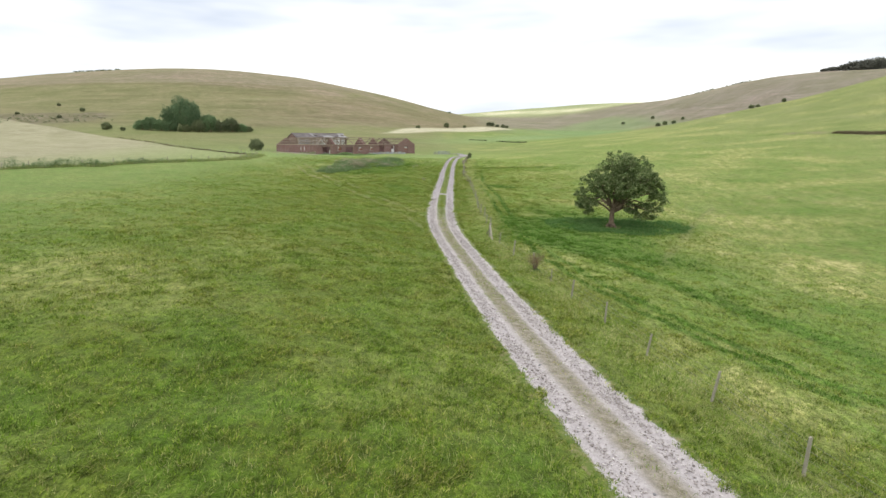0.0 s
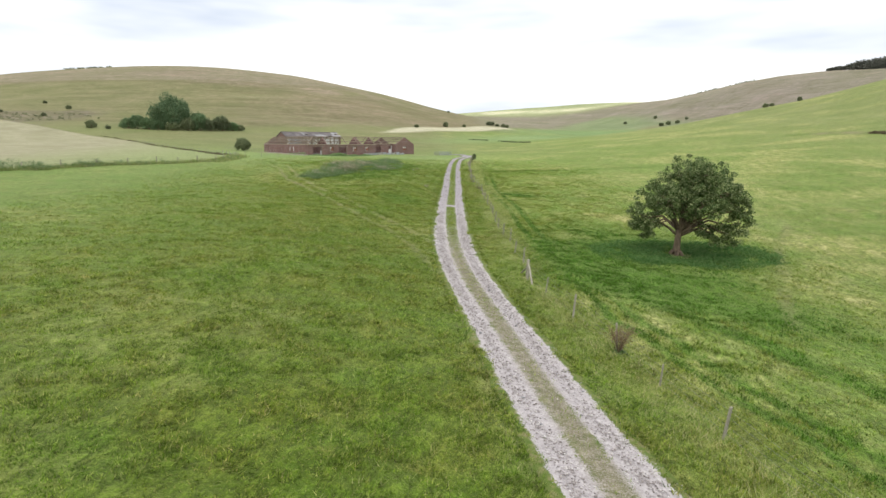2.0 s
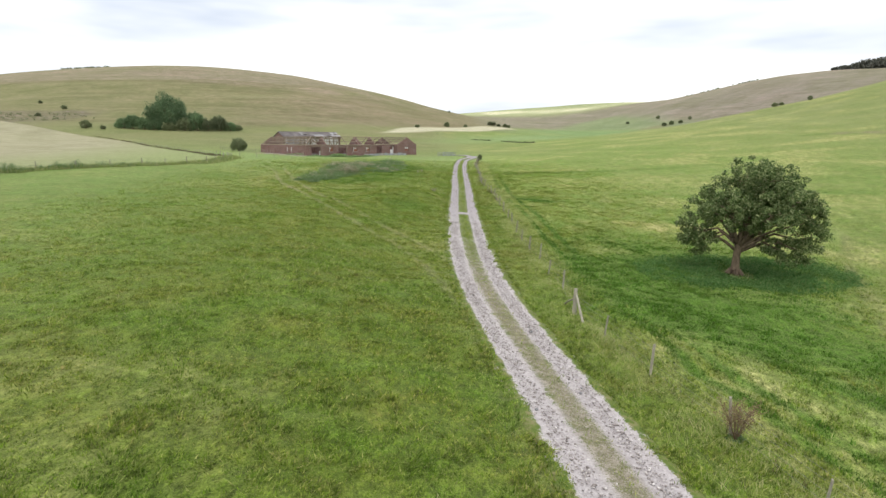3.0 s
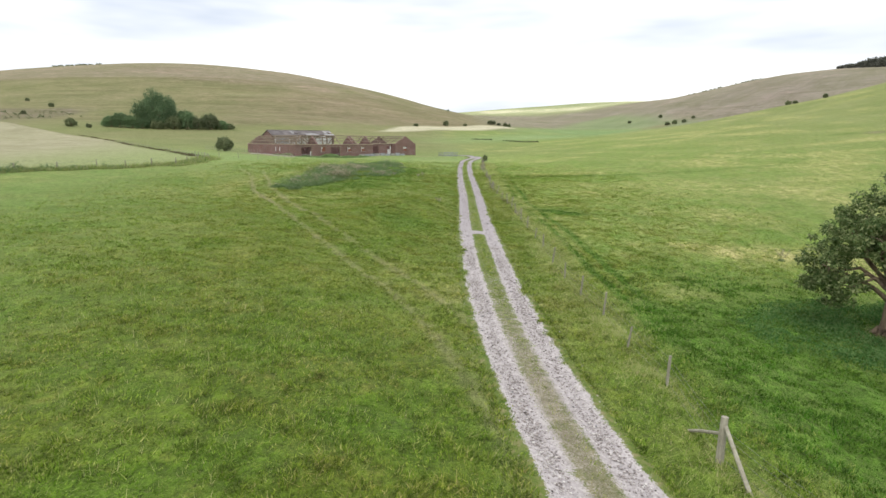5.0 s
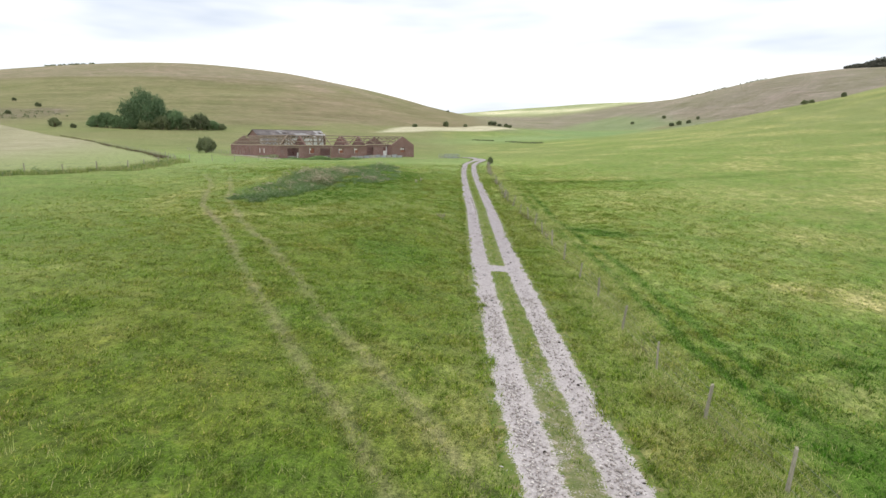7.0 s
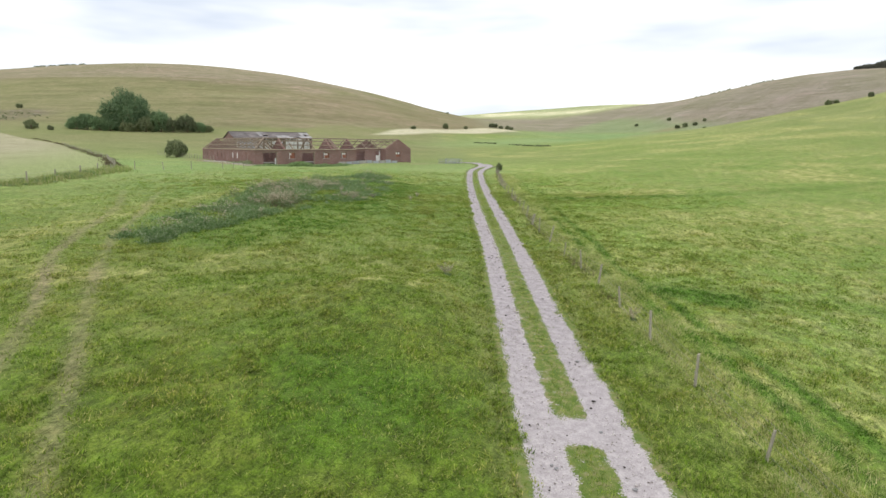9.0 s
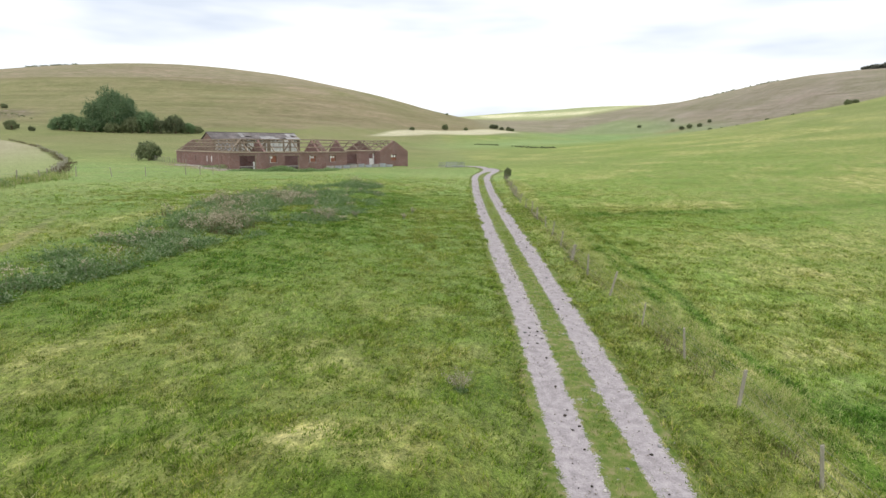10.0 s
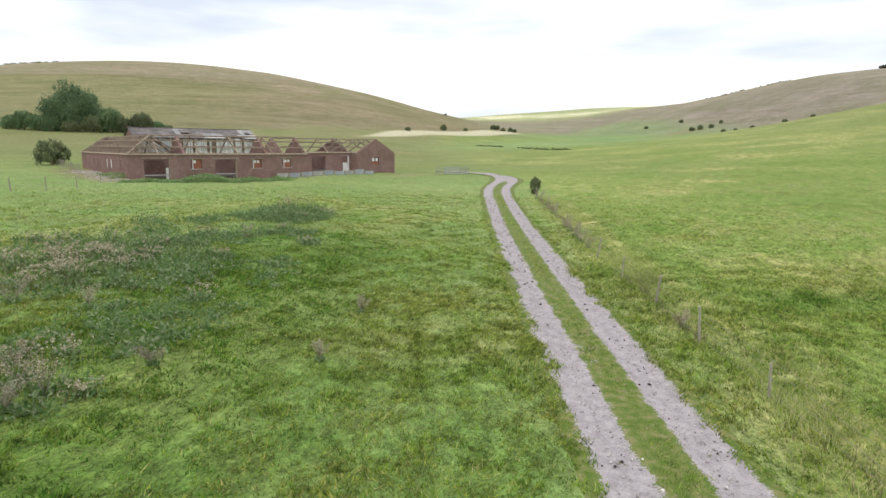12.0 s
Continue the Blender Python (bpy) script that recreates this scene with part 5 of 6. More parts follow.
def build_bushes():
    bm = bmesh.new()
    tube(bm, [(0, 0, -0.1), (0.02, 0, 0.2), (0.0, 0.02, 0.55)], [0.09, 0.06, 0.03], 7)
    for k in range(5):
        q = k * 1.26
        tube(bm, [(0, 0, 0.18), (0.2 * math.cos(q), 0.2 * math.sin(q), 0.42), (0.5 * math.cos(q), 0.5 * math.sin(q), 0.62)], [0.04, 0.03, 0.015], 5)
    trunk = mesh_of("trunk", bm, mat_bark)
    r = np.random.default_rng(5)
    rough = [bush_mesh(r, 110, 1.0, 1.0, 0.09, mat_bush) for _ in range(4)]
    hedge = [bush_mesh(r, 190, 1.0, 1.0, 0.075, mat_dark) for _ in range(3)]
    big = bush_mesh(r, 640, 1.0, 1.0, 0.045, mat_dark, inner=0.72, lumpy=2.2)
    # the clump under the west hill: a tall tree among thorn bushes
    bush("hedgerow_tree", -150, 381, 11.6, 20.8, big, trunk, "tall dark green tree rising from a thorn thicket", "thicket under the hill")
    for k, (dx, dy, w, h) in enumerate([(-26, -2, 4.6, 7.0), (-20, -4, 5.2, 9.5), (-13, -5, 5.5, 8), (-7, -7, 4.6, 6), (2, -8, 4.5, 5.5), (10, -6, 5, 8.5), (16, -3, 5.6, 11), (22, -3, 4.6, 8), (28, 0, 5.4, 10), (33, 3, 4, 6), (37, 5, 3.0, 4), (-30, 0, 3.0, 4), (12, 4, 6, 11.5), (25, 6, 5, 10)]):
        bush("thorn_bush", -148 + dx, 379 + dy, w, h, rough[k % 4] if dx > -8 and k % 3 else hedge[k % 3], trunk, "dark green thorn bush in a hillside thicket", "thicket under the hill", k * 0.9)
    bush("round_bush", -57.5, 206, 2.8, 4.7, rough[1], trunk, "dark rounded bush beside the ruined barn", "")
    bush("gate_bush", 12.9, 173.5, 0.72, 1.65, rough[2], trunk, "small ragged bush by the fence end", "")
    bush("gate_bush", 12.2, 170.2, 0.42, 0.8, rough[1], trunk, "small ragged bush by the fence end", "")
    # single thorns scattered over the hills
    spots = [(-262, 472, 4.2), (-297, 502, 3.0), (-192, 370, 7.0), (-181, 367, 3.0), (-256, 432, 3.4), (-300, 455, 3.2), (-330, 470, 3.2), (177.6, 325, 3.2), (181, 325, 2.6), (191, 318, 2.6), (265, 679, 6), (271, 675, 6), (285, 749, 5), (255, 770, 5), (292, 677, 4), (278, 668, 5), (-5.6, 495, 4.0), (19.5, 548, 5.2), (37.6, 573, 3.8), (69.5, 656, 6.0), (74, 662, 5), (79, 659, 4.5), (84.6, 653, 5.0), (89, 656, 4.2), (285, 610, 4.5), (299, 588, 4.2), (312, 573, 4), (32, 787, 3.5), (266, 622, 4.5), (275, 618, 4)]
    for k, (x, y, w) in enumerate(spots):
        bush("thorn_bush", x, y, w * 0.55, w * (0.9 + 0.15 * math.sin(k * 2.3)), rough[k % 4], trunk, "small dark thorn bush on the open hillside", "thorns on the hills", k * 1.7, 0.2)
    # low scrub along the skylines and the wood on the eastern crest
    def scrub(name, x, y, w, label, leaf):
        z = land(x, y)
        c, d = clumps(np.stack([x, y, z + w * 0.25], 1), w, 40, rng, 0.8, 0.3)
        tagged(new(name, leaves_mesh(name, c, leaf * rng.uniform(0.6, 1.4, len(c)), mat_bush, 0.2, 0.7)), label, "scrub", kind="stuff")

    n = 90
    t = rng.random(n)
    scrub("skyline_scrub", np.concatenate([-447 + 62 * t[:50], 394 + 36 * t[50:]]), np.concatenate([796 - 8 * t[:50], 925 - 130 * t[50:]]), rng.uniform(0.7, 2.2, n) * np.where(np.arange(n) < 50, 1, 0.8), "low dark scrub along the hill crest", 0.9)
    n = 90
    t, u = rng.random(n), rng.random(n)
    scrub("bank_scrub", -306 + 92 * t, 452 - 44 * u - 6 * t, rng.uniform(0.3, 1.0, n) ** 2 * 1.9, "low thorny scrub on a brown scarred bank", 0.45)
    n = 130
    t = rng.random(n)
    scrub("valley_hedge", np.where(t < 0.42, 31 + 20 * t, 45 + 9 * (t - 0.4) / 0.6) + rng.normal(0, 1.2, n), np.where(t < 0.42, 412 - 62 * t, 362 - 42 * (t - 0.4) / 0.6) + rng.normal(0, 3, n), rng.uniform(0.12, 0.36, n) * (0.6 + 1.3 * vnoise(t * 30, t, 2.0, 77)), "low dark hedge on the valley floor", 0.5)
    # the wood: trees growing taller away from its ragged near end
    n = 230
    q = 0.6 * rng.random(n) ** 0.8
    tx, ty = 461 + 35 * q + rng.uniform(0, 1, n) * (4 + 50 * q), 700 - 150 * q
    tall = (2.0 + 9.0 * np.clip(q / 0.32, 0, 1.1)) * rng.uniform(0.6, 1.1, n)
    up = np.tile([0.25, 0.5, 0.75], n)
    x, y, h = np.repeat(tx, 3) + rng.normal(0, 0.8, 3 * n), np.repeat(ty, 3), np.repeat(tall, 3)
    w = h * 0.21 * (1.15 - 0.45 * up) + 0.8
    c, d = clumps(np.stack([x, y, land(x, y) + h * up], 1), w, 46, rng, 1.0, 0.3)
    tagged(new("crest_wood", leaves_mesh("crest_wood", c, 1.5 * rng.uniform(0.6, 1.4, len(c)), mat_wood, 0.2, 0.7)), "dark woodland covering the eastern crest", "wood", kind="stuff")
    # rank brown growth along the bank on the slope
    n = 260
    t = rng.random(n)
    bx, by = np.interp(t, [0, 0.4, 1], [119.5, 122, 132]) + rng.normal(0, 0.6, n), np.interp(t, [0, 0.4, 1], [172, 162, 150]) + rng.normal(0, 0.6, n)
    bx, by = np.repeat(bx, 14) + rng.normal(0, 0.5, 14 * n), np.repeat(by, 14) + rng.normal(0, 0.5, 14 * n)
    me = blades_mesh("bank_growth", bx, by, land(bx, by), 0.3 + 0.6 * rng.random(len(bx)), 0.5, 0.05, 3, mat_seed_dark)
    tagged(new("bank_growth", me), "rank brown grass and weeds on a bank", "weeds", kind="stuff")


scatter_grass()
build_weeds()
docks()
lone_tree()
build_bushes()


# ---- fences ----
def post_mesh(r, height, size, sink=0.35):
    """A split post: out of square, worn at the top."""
    bm = bmesh.new()
    box(bm, (-size / 2, -size / 2, -sink), (size / 2, size / 2, height), None, size * 0.14)
    for v in bm.verts:
        t = (v.co.z + sink) / (height + sink)
        v.co.x = v.co.x * (1.08 - 0.2 * t) + 0.012 * math.sin(5 * t + r.random() * 3)
        v.co.y *= 1.05 - 0.18 * t
        if v.co.z > height * 0.9:
            v.co.z += 0.35 * v.co.x + r.normal(0, 0.008)
    return mesh_of("post", bm, mat_post)


def wire(line, sag, radius, r, sides=4):
    bm = bmesh.new()
    places = []
    for a, b in zip(line, line[1:]):
        a, b = Vector(a), Vector(b)
        places += [a, (a + b) / 2 - Vector((0, 0, sag * (0.5 + r.random())))]
    places.append(Vector(line[-1]))
    tube(bm, places, [radius] * len(places), sides)
    return bm


def track_fence():
    r = np.random.default_rng(12)
    fence = new("track_fence")
    fence.location = (7.0, 80, float(land(7.0, 80.0)))
    base = fence.location.copy()
    tagged(fence, "old wire fence on leaning wooden posts along the track", "fence")
    meshes = [post_mesh(r, h, s) for h, s in ((1.02, 0.074), (0.92, 0.066), (1.08, 0.08), (0.84, 0.06))]
    thick = post_mesh(r, 0.92, 0.135)
    tops = []
    for k, (x, y) in enumerate(FENCE):
        z = float(land(x, y))
        lean = (r.normal(0, 4.0), r.normal(4.0, 4.5), r.uniform(0, 90))
        if y == 110.4:
            lean = (0.0, 11.0, 20.0)
        if y != 47.4:
            p = new("post", thick if y == 110.4 else meshes[(k * 7 + k // 3) % 4])
            p.parent = fence
            p.matrix_local = Matrix.Translation(Vector((x, y, z)) - base) @ pose(0, 0, 0, *lean[:2]) @ pose(0, 0, 0, 0, 0, lean[2])
        tops.append(Matrix.Translation((x, y, z)) @ pose(0, 0, 0, *lean[:2]))
    for h in (0.25, 0.5, 0.75, 0.95):
        line = [(m @ Vector((-0.06, 0, h + r.normal(0, 0.015)))) - base for m in tops]
        part("wire", wire(line, 0.03, 0.0032, r), mat_wire, fence)
    # the strainer beside the tree has a heavier post and a brace
    x, y = 5.23, 47.4
    z = float(land(x, y))
    bm = bmesh.new()
    tube(bm, [(x, y, z - 0.4), (x + 0.02, y, z + 0.7), (x + 0.05, y + 0.02, z + 1.2)], [0.10, 0.092, 0.085], 9)
    bmesh.ops.translate(bm, verts=bm.verts, vec=-base)
    part("strainer_post", bm, mat_post, fence, "thick pale weathered strainer post")
    bm = bmesh.new()
    tube(bm, [(x + 0.08, y - 1.35, z - 0.1), (x + 0.06, y - 0.7, z + 0.45), (x + 0.04, y - 0.08, z + 1.0)], [0.055, 0.055, 0.05], 7)
    bmesh.ops.translate(bm, verts=bm.verts, vec=-base)
    part("brace", bm, mat_post, fence, "slanting pale brace")
    bm = bmesh.new()
    tube(bm, [(x + 0.03, y + 0.05, z + 0.75), (x - 0.05, y + 0.9, z + 0.38), (x - 0.1, y + 1.8, z - 0.08)], [0.045, 0.045, 0.04], 7)
    bmesh.ops.translate(bm, verts=bm.verts, vec=-base)
    part("brace", bm, mat_post, fence, "slanting pale brace")


def field_fence():
    r = np.random.default_rng(15)
    fence = new("field_fence")
    base = Vector((-37, 121, float(land(-37.0, 121.0))))
    fence.location = base
    tagged(fence, "post and wire fence round the pale cut field", "fence")
    me = [post_mesh(r, h, 0.11) for h in (1.1, 1.2, 1.0)]
    line = []
    pts = FIELD_EDGE[:13]
    k = 0
    for (ax, ay), (bx, by) in zip(pts, pts[1:]):
        d = math.hypot(bx - ax, by - ay)
        for s in range(max(1, round(d / 4.2))):
            f = s / max(1, round(d / 4.2))
            x, y = ax + (bx - ax) * f, ay + (by - ay) * f
            z = float(land(x, y))
            p = new("post", me[k % 3])
            p.parent = fence
            p.matrix_local = Matrix.Translation(Vector((x, y, z)) - base) @ pose(0, 0, 0, r.normal(0, 3), r.normal(0, 3), r.uniform(0, 90))
            line.append(Vector((x, y, z)) - base)
            k += 1
    for h in (0.35, 0.65, 0.95):
        part("wire", wire([p + Vector((0, 0.06, h)) for p in line], 0.03, 0.006, r), mat_wire, fence)


def stake_fence():
    """The short stakes that run from the pasture to the barn's corner."""
    r = np.random.default_rng(16)
    fence = new("stake_fence")
    base = Vector((-50, 192, float(land(-50.0, 192.0))))
    fence.location = base
    tagged(fence, "row of weathered stakes with wire beside the barn", "fence")
    me = post_mesh(r, 1.1, 0.085)
    for run in ([(-67.5, 219.8), (-57.4, 206.9), (-42.1, 185.6)], [(-39.5, 147), (-33, 149.5), (-30.5, 155), (-29.5, 162), (-30.6, 168)]):
        line = []
        for (ax, ay), (bx, by) in zip(run, run[1:]):
            n = max(1, round(math.hypot(bx - ax, by - ay) / (1.9 if ax < -46 else 4.4)))
            for s in range(n + (1 if (bx, by) == run[-1] else 0)):
                x, y = ax + (bx - ax) * s / n, ay + (by - ay) * s / n
                z = float(land(x, y))
                p = new("stake", me)
                p.parent = fence
                p.matrix_local = Matrix.Translation(Vector((x, y, z)) - base) @ pose(0, 0, 0, r.normal(0, 3), r.normal(0, 3), r.uniform(0, 90))
                line.append(Vector((x, y, z)) - base)
        for h in (0.5, 1.0):
            part("wire", wire([p + Vector((0, 0, h)) for p in line], 0.02, 0.006, r), mat_wire, fence)


def hurdle(x, y, turn):
    """A galvanised sheep hurdle: frame, rails and uprights."""
    h = new("sheep_hurdle")
    h.matrix_basis = pose(x, y, float(land(x, y)), 0, 0, turn)
    tagged(h, "galvanised metal sheep hurdle of a small pen", "hurdle", "sheep pen hurdles")
    bm = bmesh.new()
    for a, b in (((0, 0, 0), (0, 0, 1.15)), ((2.4, 0, 0), (2.4, 0, 1.15)), ((0, 0, 1.12), (2.4, 0, 1.12)), ((0, 0, 0.12), (2.4, 0, 0.12))):
        tube(bm, [a, b], [0.03, 0.03], 6)
    part("hurdle_frame", bm, mat_galv, h)
    for k in range(5):
        bm = bmesh.new()
        z = 0.27 + 0.16 * k
        tube(bm, [(0.02, 0, z), (2.38, 0, z)], [0.018, 0.018], 5)
        part("rail", bm, mat_galv, h)
    bm = bmesh.new()
    tube(bm, [(1.2, 0.0, 0.12), (1.2, 0.0, 1.12)], [0.02, 0.02], 5)
    part("upright", bm, mat_galv, h)


track_fence()
field_fence()
stake_fence()
for hx, hy, ht in ((4.6, 205.6, 5), (7.0, 205.8, 62), (4.6, 205.6, 86), (4.8, 208.0, 4), (3.1, 207.4, -48), (6.4, 207.2, 20)):
    hurdle(hx, hy, ht)


# ---- the ruined barn ----
def build_barn():
    """Ranges round a yard: long front range, left range, right wing with a gable, and the tall barn behind."""
    r = np.random.default_rng(31)
    barn = new("ruined_barn")
    barn.matrix_basis = pose(BARN[0], BARN[1], 0.0, 0, 0, 36.87)
    tagged(barn, "derelict red brick farm buildings with bare roof timbers", "barn")
    T, E_H, R_H, W = 0.34, 2.58, 4.75, 6.4

    def wall(a, b, z0, z1, holes=(), name="wall", mat=mat_brick, label="", gable=None):
        """An upright wall from a to b (outer face on the line's right), with holes (from, to, sill, head) through it."""
        a, b = Vector((*a, 0)), Vector((*b, 0))
        d = b - a
        n = d.length
        m = Matrix.Translation(a) @ Matrix.Rotation(math.atan2(d.y, d.x), 4, "Z")
        bm = bmesh.new()
        ss = sorted({0.0, n, *(h for hole in holes for h in hole[:2])})
        zs = sorted({z0, z1, *(h for hole in holes for h in hole[2:])})
        made = {}

        def corner(i, j, k):
            if (i, j, k) not in made:
                made[i, j, k] = bm.verts.new(m @ Vector((ss[i], T * k, zs[j])))
            return made[i, j, k]

        def solid(i, j):
            if not (0 <= i < len(ss) - 1 and 0 <= j < len(zs) - 1):
                return False
            x, z = (ss[i] + ss[i + 1]) / 2, (zs[j] + zs[j + 1]) / 2
            return not any(h[0] < x < h[1] and h[2] < z < h[3] for h in holes)

        for i in range(len(ss) - 1):
            for j in range(len(zs) - 1):
                if not solid(i, j):
                    continue
                bm.faces.new([corner(i, j, 0), corner(i + 1, j, 0), corner(i + 1, j + 1, 0), corner(i, j + 1, 0)])
                bm.faces.new([corner(i, j + 1, 1), corner(i + 1, j + 1, 1), corner(i + 1, j, 1), corner(i, j, 1)])
                for di, dj, p, q in ((-1, 0, (i, j + 1), (i, j)), (1, 0, (i + 1, j), (i + 1, j + 1)), (0, -1, (i, j), (i + 1, j)), (0, 1, (i + 1, j + 1), (i, j + 1))):
                    if not solid(i + di, j + dj) and not (gable and dj == 1 and j == len(zs) - 2):
                        bm.faces.new([corner(*q, 0), corner(*p, 0), corner(*p, 1), corner(*q, 1)])
        if gable:
            top = len(zs) - 1
            apex = [bm.verts.new(m @ Vector((n / 2, T * k, gable))) for k in (0, 1)]
            bm.faces.new([corner(i, top, 0) for i in range(len(ss))] + [apex[0]])
            bm.faces.new(([corner(i, top, 1) for i in range(len(ss))] + [apex[1]])[::-1])
            bm.faces.new([apex[0], corner(len(ss) - 1, top, 0), corner(len(ss) - 1, top, 1), apex[1]])
            bm.faces.new([corner(0, top, 0), apex[0], apex[1], corner(0, top, 1)])
        bmesh.ops.recalc_face_normals(bm, faces=bm.faces)
        me = mesh_of(name, bm, mat)
        uv = me.uv_layers.new(name="UVMap")
        for poly in me.polygons:
            for li in poly.loop_indices:
                v = me.vertices[me.loops[li].vertex_index].co
                q = m.inverted() @ v
                uv.data[li].uv = (q.x + q.y, q.z)
        ob = new(name, me)
        ob.parent = barn
        return tagged(ob, label) if label else ob

    def lump(name, lo, hi, mat, label="", parent=barn, bevel=0.0):
        bm = bmesh.new()
        box(bm, lo, hi, None, bevel)
        return part(name, bm, mat, parent, label)

    def timber(name, a, b, w=0.12, h=0.16, mat=mat_timber):
        bm = bmesh.new()
        beam(bm, a, b, w, h)
        return part(name, bm, mat, barn)

    low = -1.0
    # front range, outer wall along v = 0
    front = [(1.65, 4.4, -0.2, 2.1), (6.6, 7.9, 0.95, 2.05), (9.35, 12.0, -0.2, 2.05), (13.8, 15.1, 0.95, 2.0), (17.8, 19.0, 0.95, 2.05)]
    wall((0, 0), (21.3, 0), low, E_H, front, label="long weathered red brick front wall with openings")
    wall((21.3, W), (0.34, W), low, E_H, [(3, 4.2, 0, 2), (15, 16, 0.9, 2)])
    wall((21.3, 0.34), (21.3, W - 0.34), low, E_H, (), gable=R_H, label="brick end wall rising to a gable")
    for u in (6.3, 16.2):
        wall((u, T), (u, W - T), low, E_H, [(2, 3, 0, 2)], gable=R_H - 0.1, label="brick cross wall with a gable")
    # left range, outer wall along u = 0
    slits = [(29 - s - 0.40, 29 - s, 0.95, 1.95) for s in (3.2, 8.2, 10.6, 16.8, 19.4, 25.5)]
    wall((0, 29), (0, 0.34), low, E_H, sorted((h[0], h[1], h[2], h[3]) for h in slits), label="red brick side wall with narrow window slits")
    wall((W, W), (W, 29), low, E_H, [(4, 6, 0, 2.1), (12, 13, 0.9, 2)])
    wall((W - T, 29 - T), (T, 29 - T), low, E_H, (), gable=R_H)
    # right range, set back, and the gabled wing
    wall((21.64, 8.0), (32.5, 8.0), low, E_H + 0.1, [(4.4, 6.6, -0.1, 2.2), (9.45, 10.6, -0.1, 2.25)], label="set-back brick wall with a wide doorway")
    wall((32.5, 15.0), (21.3, 15.0), low, E_H + 0.1, [(4, 6, 0, 2.1)])
    wall((21.3, 15.0), (21.3, 8.34), low, E_H + 0.1, (), gable=R_H)
    wall((32.5, 6.0), (39.3, 6.0), low, E_H + 0.1, [(2.6, 3.9, 0.9, 2.05)], gable=R_H + 0.05, label="brick gable end with one window")
    wall((32.5, 20.0), (32.5, 6.34), low, E_H + 0.1, [(4, 5, 0, 2)])
    wall((39.3, 6.34), (39.3, 20.0), low, E_H + 0.1, [(5, 6, 1, 2)])
    wall((38.96, 20.0), (32.84, 20.0), low, E_H + 0.1, (), gable=R_H)
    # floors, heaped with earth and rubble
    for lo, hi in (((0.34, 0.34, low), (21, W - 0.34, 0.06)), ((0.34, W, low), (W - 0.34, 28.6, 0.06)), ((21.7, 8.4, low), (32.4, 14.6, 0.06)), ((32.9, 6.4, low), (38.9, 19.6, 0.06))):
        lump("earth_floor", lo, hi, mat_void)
    lump("yard", (W, W + 0.35, low), (32.4, 28.9, -0.02), mat_concrete, "pale concrete yard between the ranges")
    # lintels, shutters and frames of the front openings
    for k, (s0, s1, z0, z1) in enumerate(front):
        lump("lintel", (s0 - 0.2, -0.03, z1), (s1 + 0.2, 0.10, z1 + 0.17), mat_timber)
        if z0 > 0.5:
            lump("sill", (s0 - 0.1, -0.06, z0 - 0.08), (s1 + 0.1, 0.2, z0), mat_concrete)
            lump("shutter", (s0 + 0.3, 0.08, z0), (s1 - 0.05, 0.13, z1), mat_orange, "faded rusty orange shutter")
            lump("window_frame", (s0 + 0.22, 0.06, z0), (s0 + 0.30, 0.14, z1), mat_white)
            for q in range(2 if k > 2 else 1):
                lump("window_pane", (s0 + 0.34 + 0.4 * q, 0.05, z1 - 0.45), (s0 + 0.60 + 0.4 * q, 0.075, z1 - 0.12), mat_white, "pale boarded window pane")
        else:
            lump("door_jamb", (s1 - 0.12, -0.01, -0.2), (s1 - 0.02, 0.3, z1), mat_timber)
            lump("gate_rail", (s0 + 0.02, 0.05, 0.28), (s1 - 0.14, 0.11, 0.38), mat_concrete)
    lump("door", (3.95, 0.20, -0.2), (4.22, 0.26, 1.1), mat_white, "peeling white half door standing ajar")
    for k, h in enumerate(slits):
        lump("slit_window", (-0.012 if k in (1, 2) else 0.10, 29 - h[1] + 0.02, h[2]), (0.03 if k in (1, 2) else 0.16, 29 - h[0] - 0.04, h[3]), mat_white if k in (1, 2) else mat_timber, "pale boarded slit window" if k in (1, 2) else "brown boarded slit window")
    lump("door", (31.2, 8.05, -0.1), (32.1, 8.11, 1.25), mat_white, "pale stable door with its upper half open")
    lump("door_jamb", (32.14, 7.97, -0.1), (32.24, 8.3, 2.25), mat_white)
    lump("door_lintel", (30.95, 7.96, 2.25), (32.4, 8.1, 2.4), mat_timber)
    for q in (0, 0.62):
        lump("window_pane", (35.22 + q, 6.1, 1.45), (35.6 + q, 6.14, 1.9), mat_white, "pale boarded window pane")
    lump("shutter", (35.15, 6.15, 0.9), (36.35, 6.2, 1.4), mat_orange, "faded rusty orange shutter")

    def roof_frame(a, b, across, ridge, eave, hip_a=False, hip_b=False, gap=2.3, bare=0.0, tied=True):
        """Bare trusses along a range: rafters, ridge board, three purlins on each slope and wall plates. a, b: the range's middle line."""
        a, b = Vector((*a, 0)), Vector((*b, 0))
        d = (b - a).normalized()
        side = Vector((-d.y, d.x, 0))
        n = (b - a).length
        half = across / 2
        up = Vector((0, 0, 1))
        s0, s1 = (half if hip_a else 0.2), n - (half if hip_b else 0.2)
        count = max(2, round((s1 - s0) / gap))
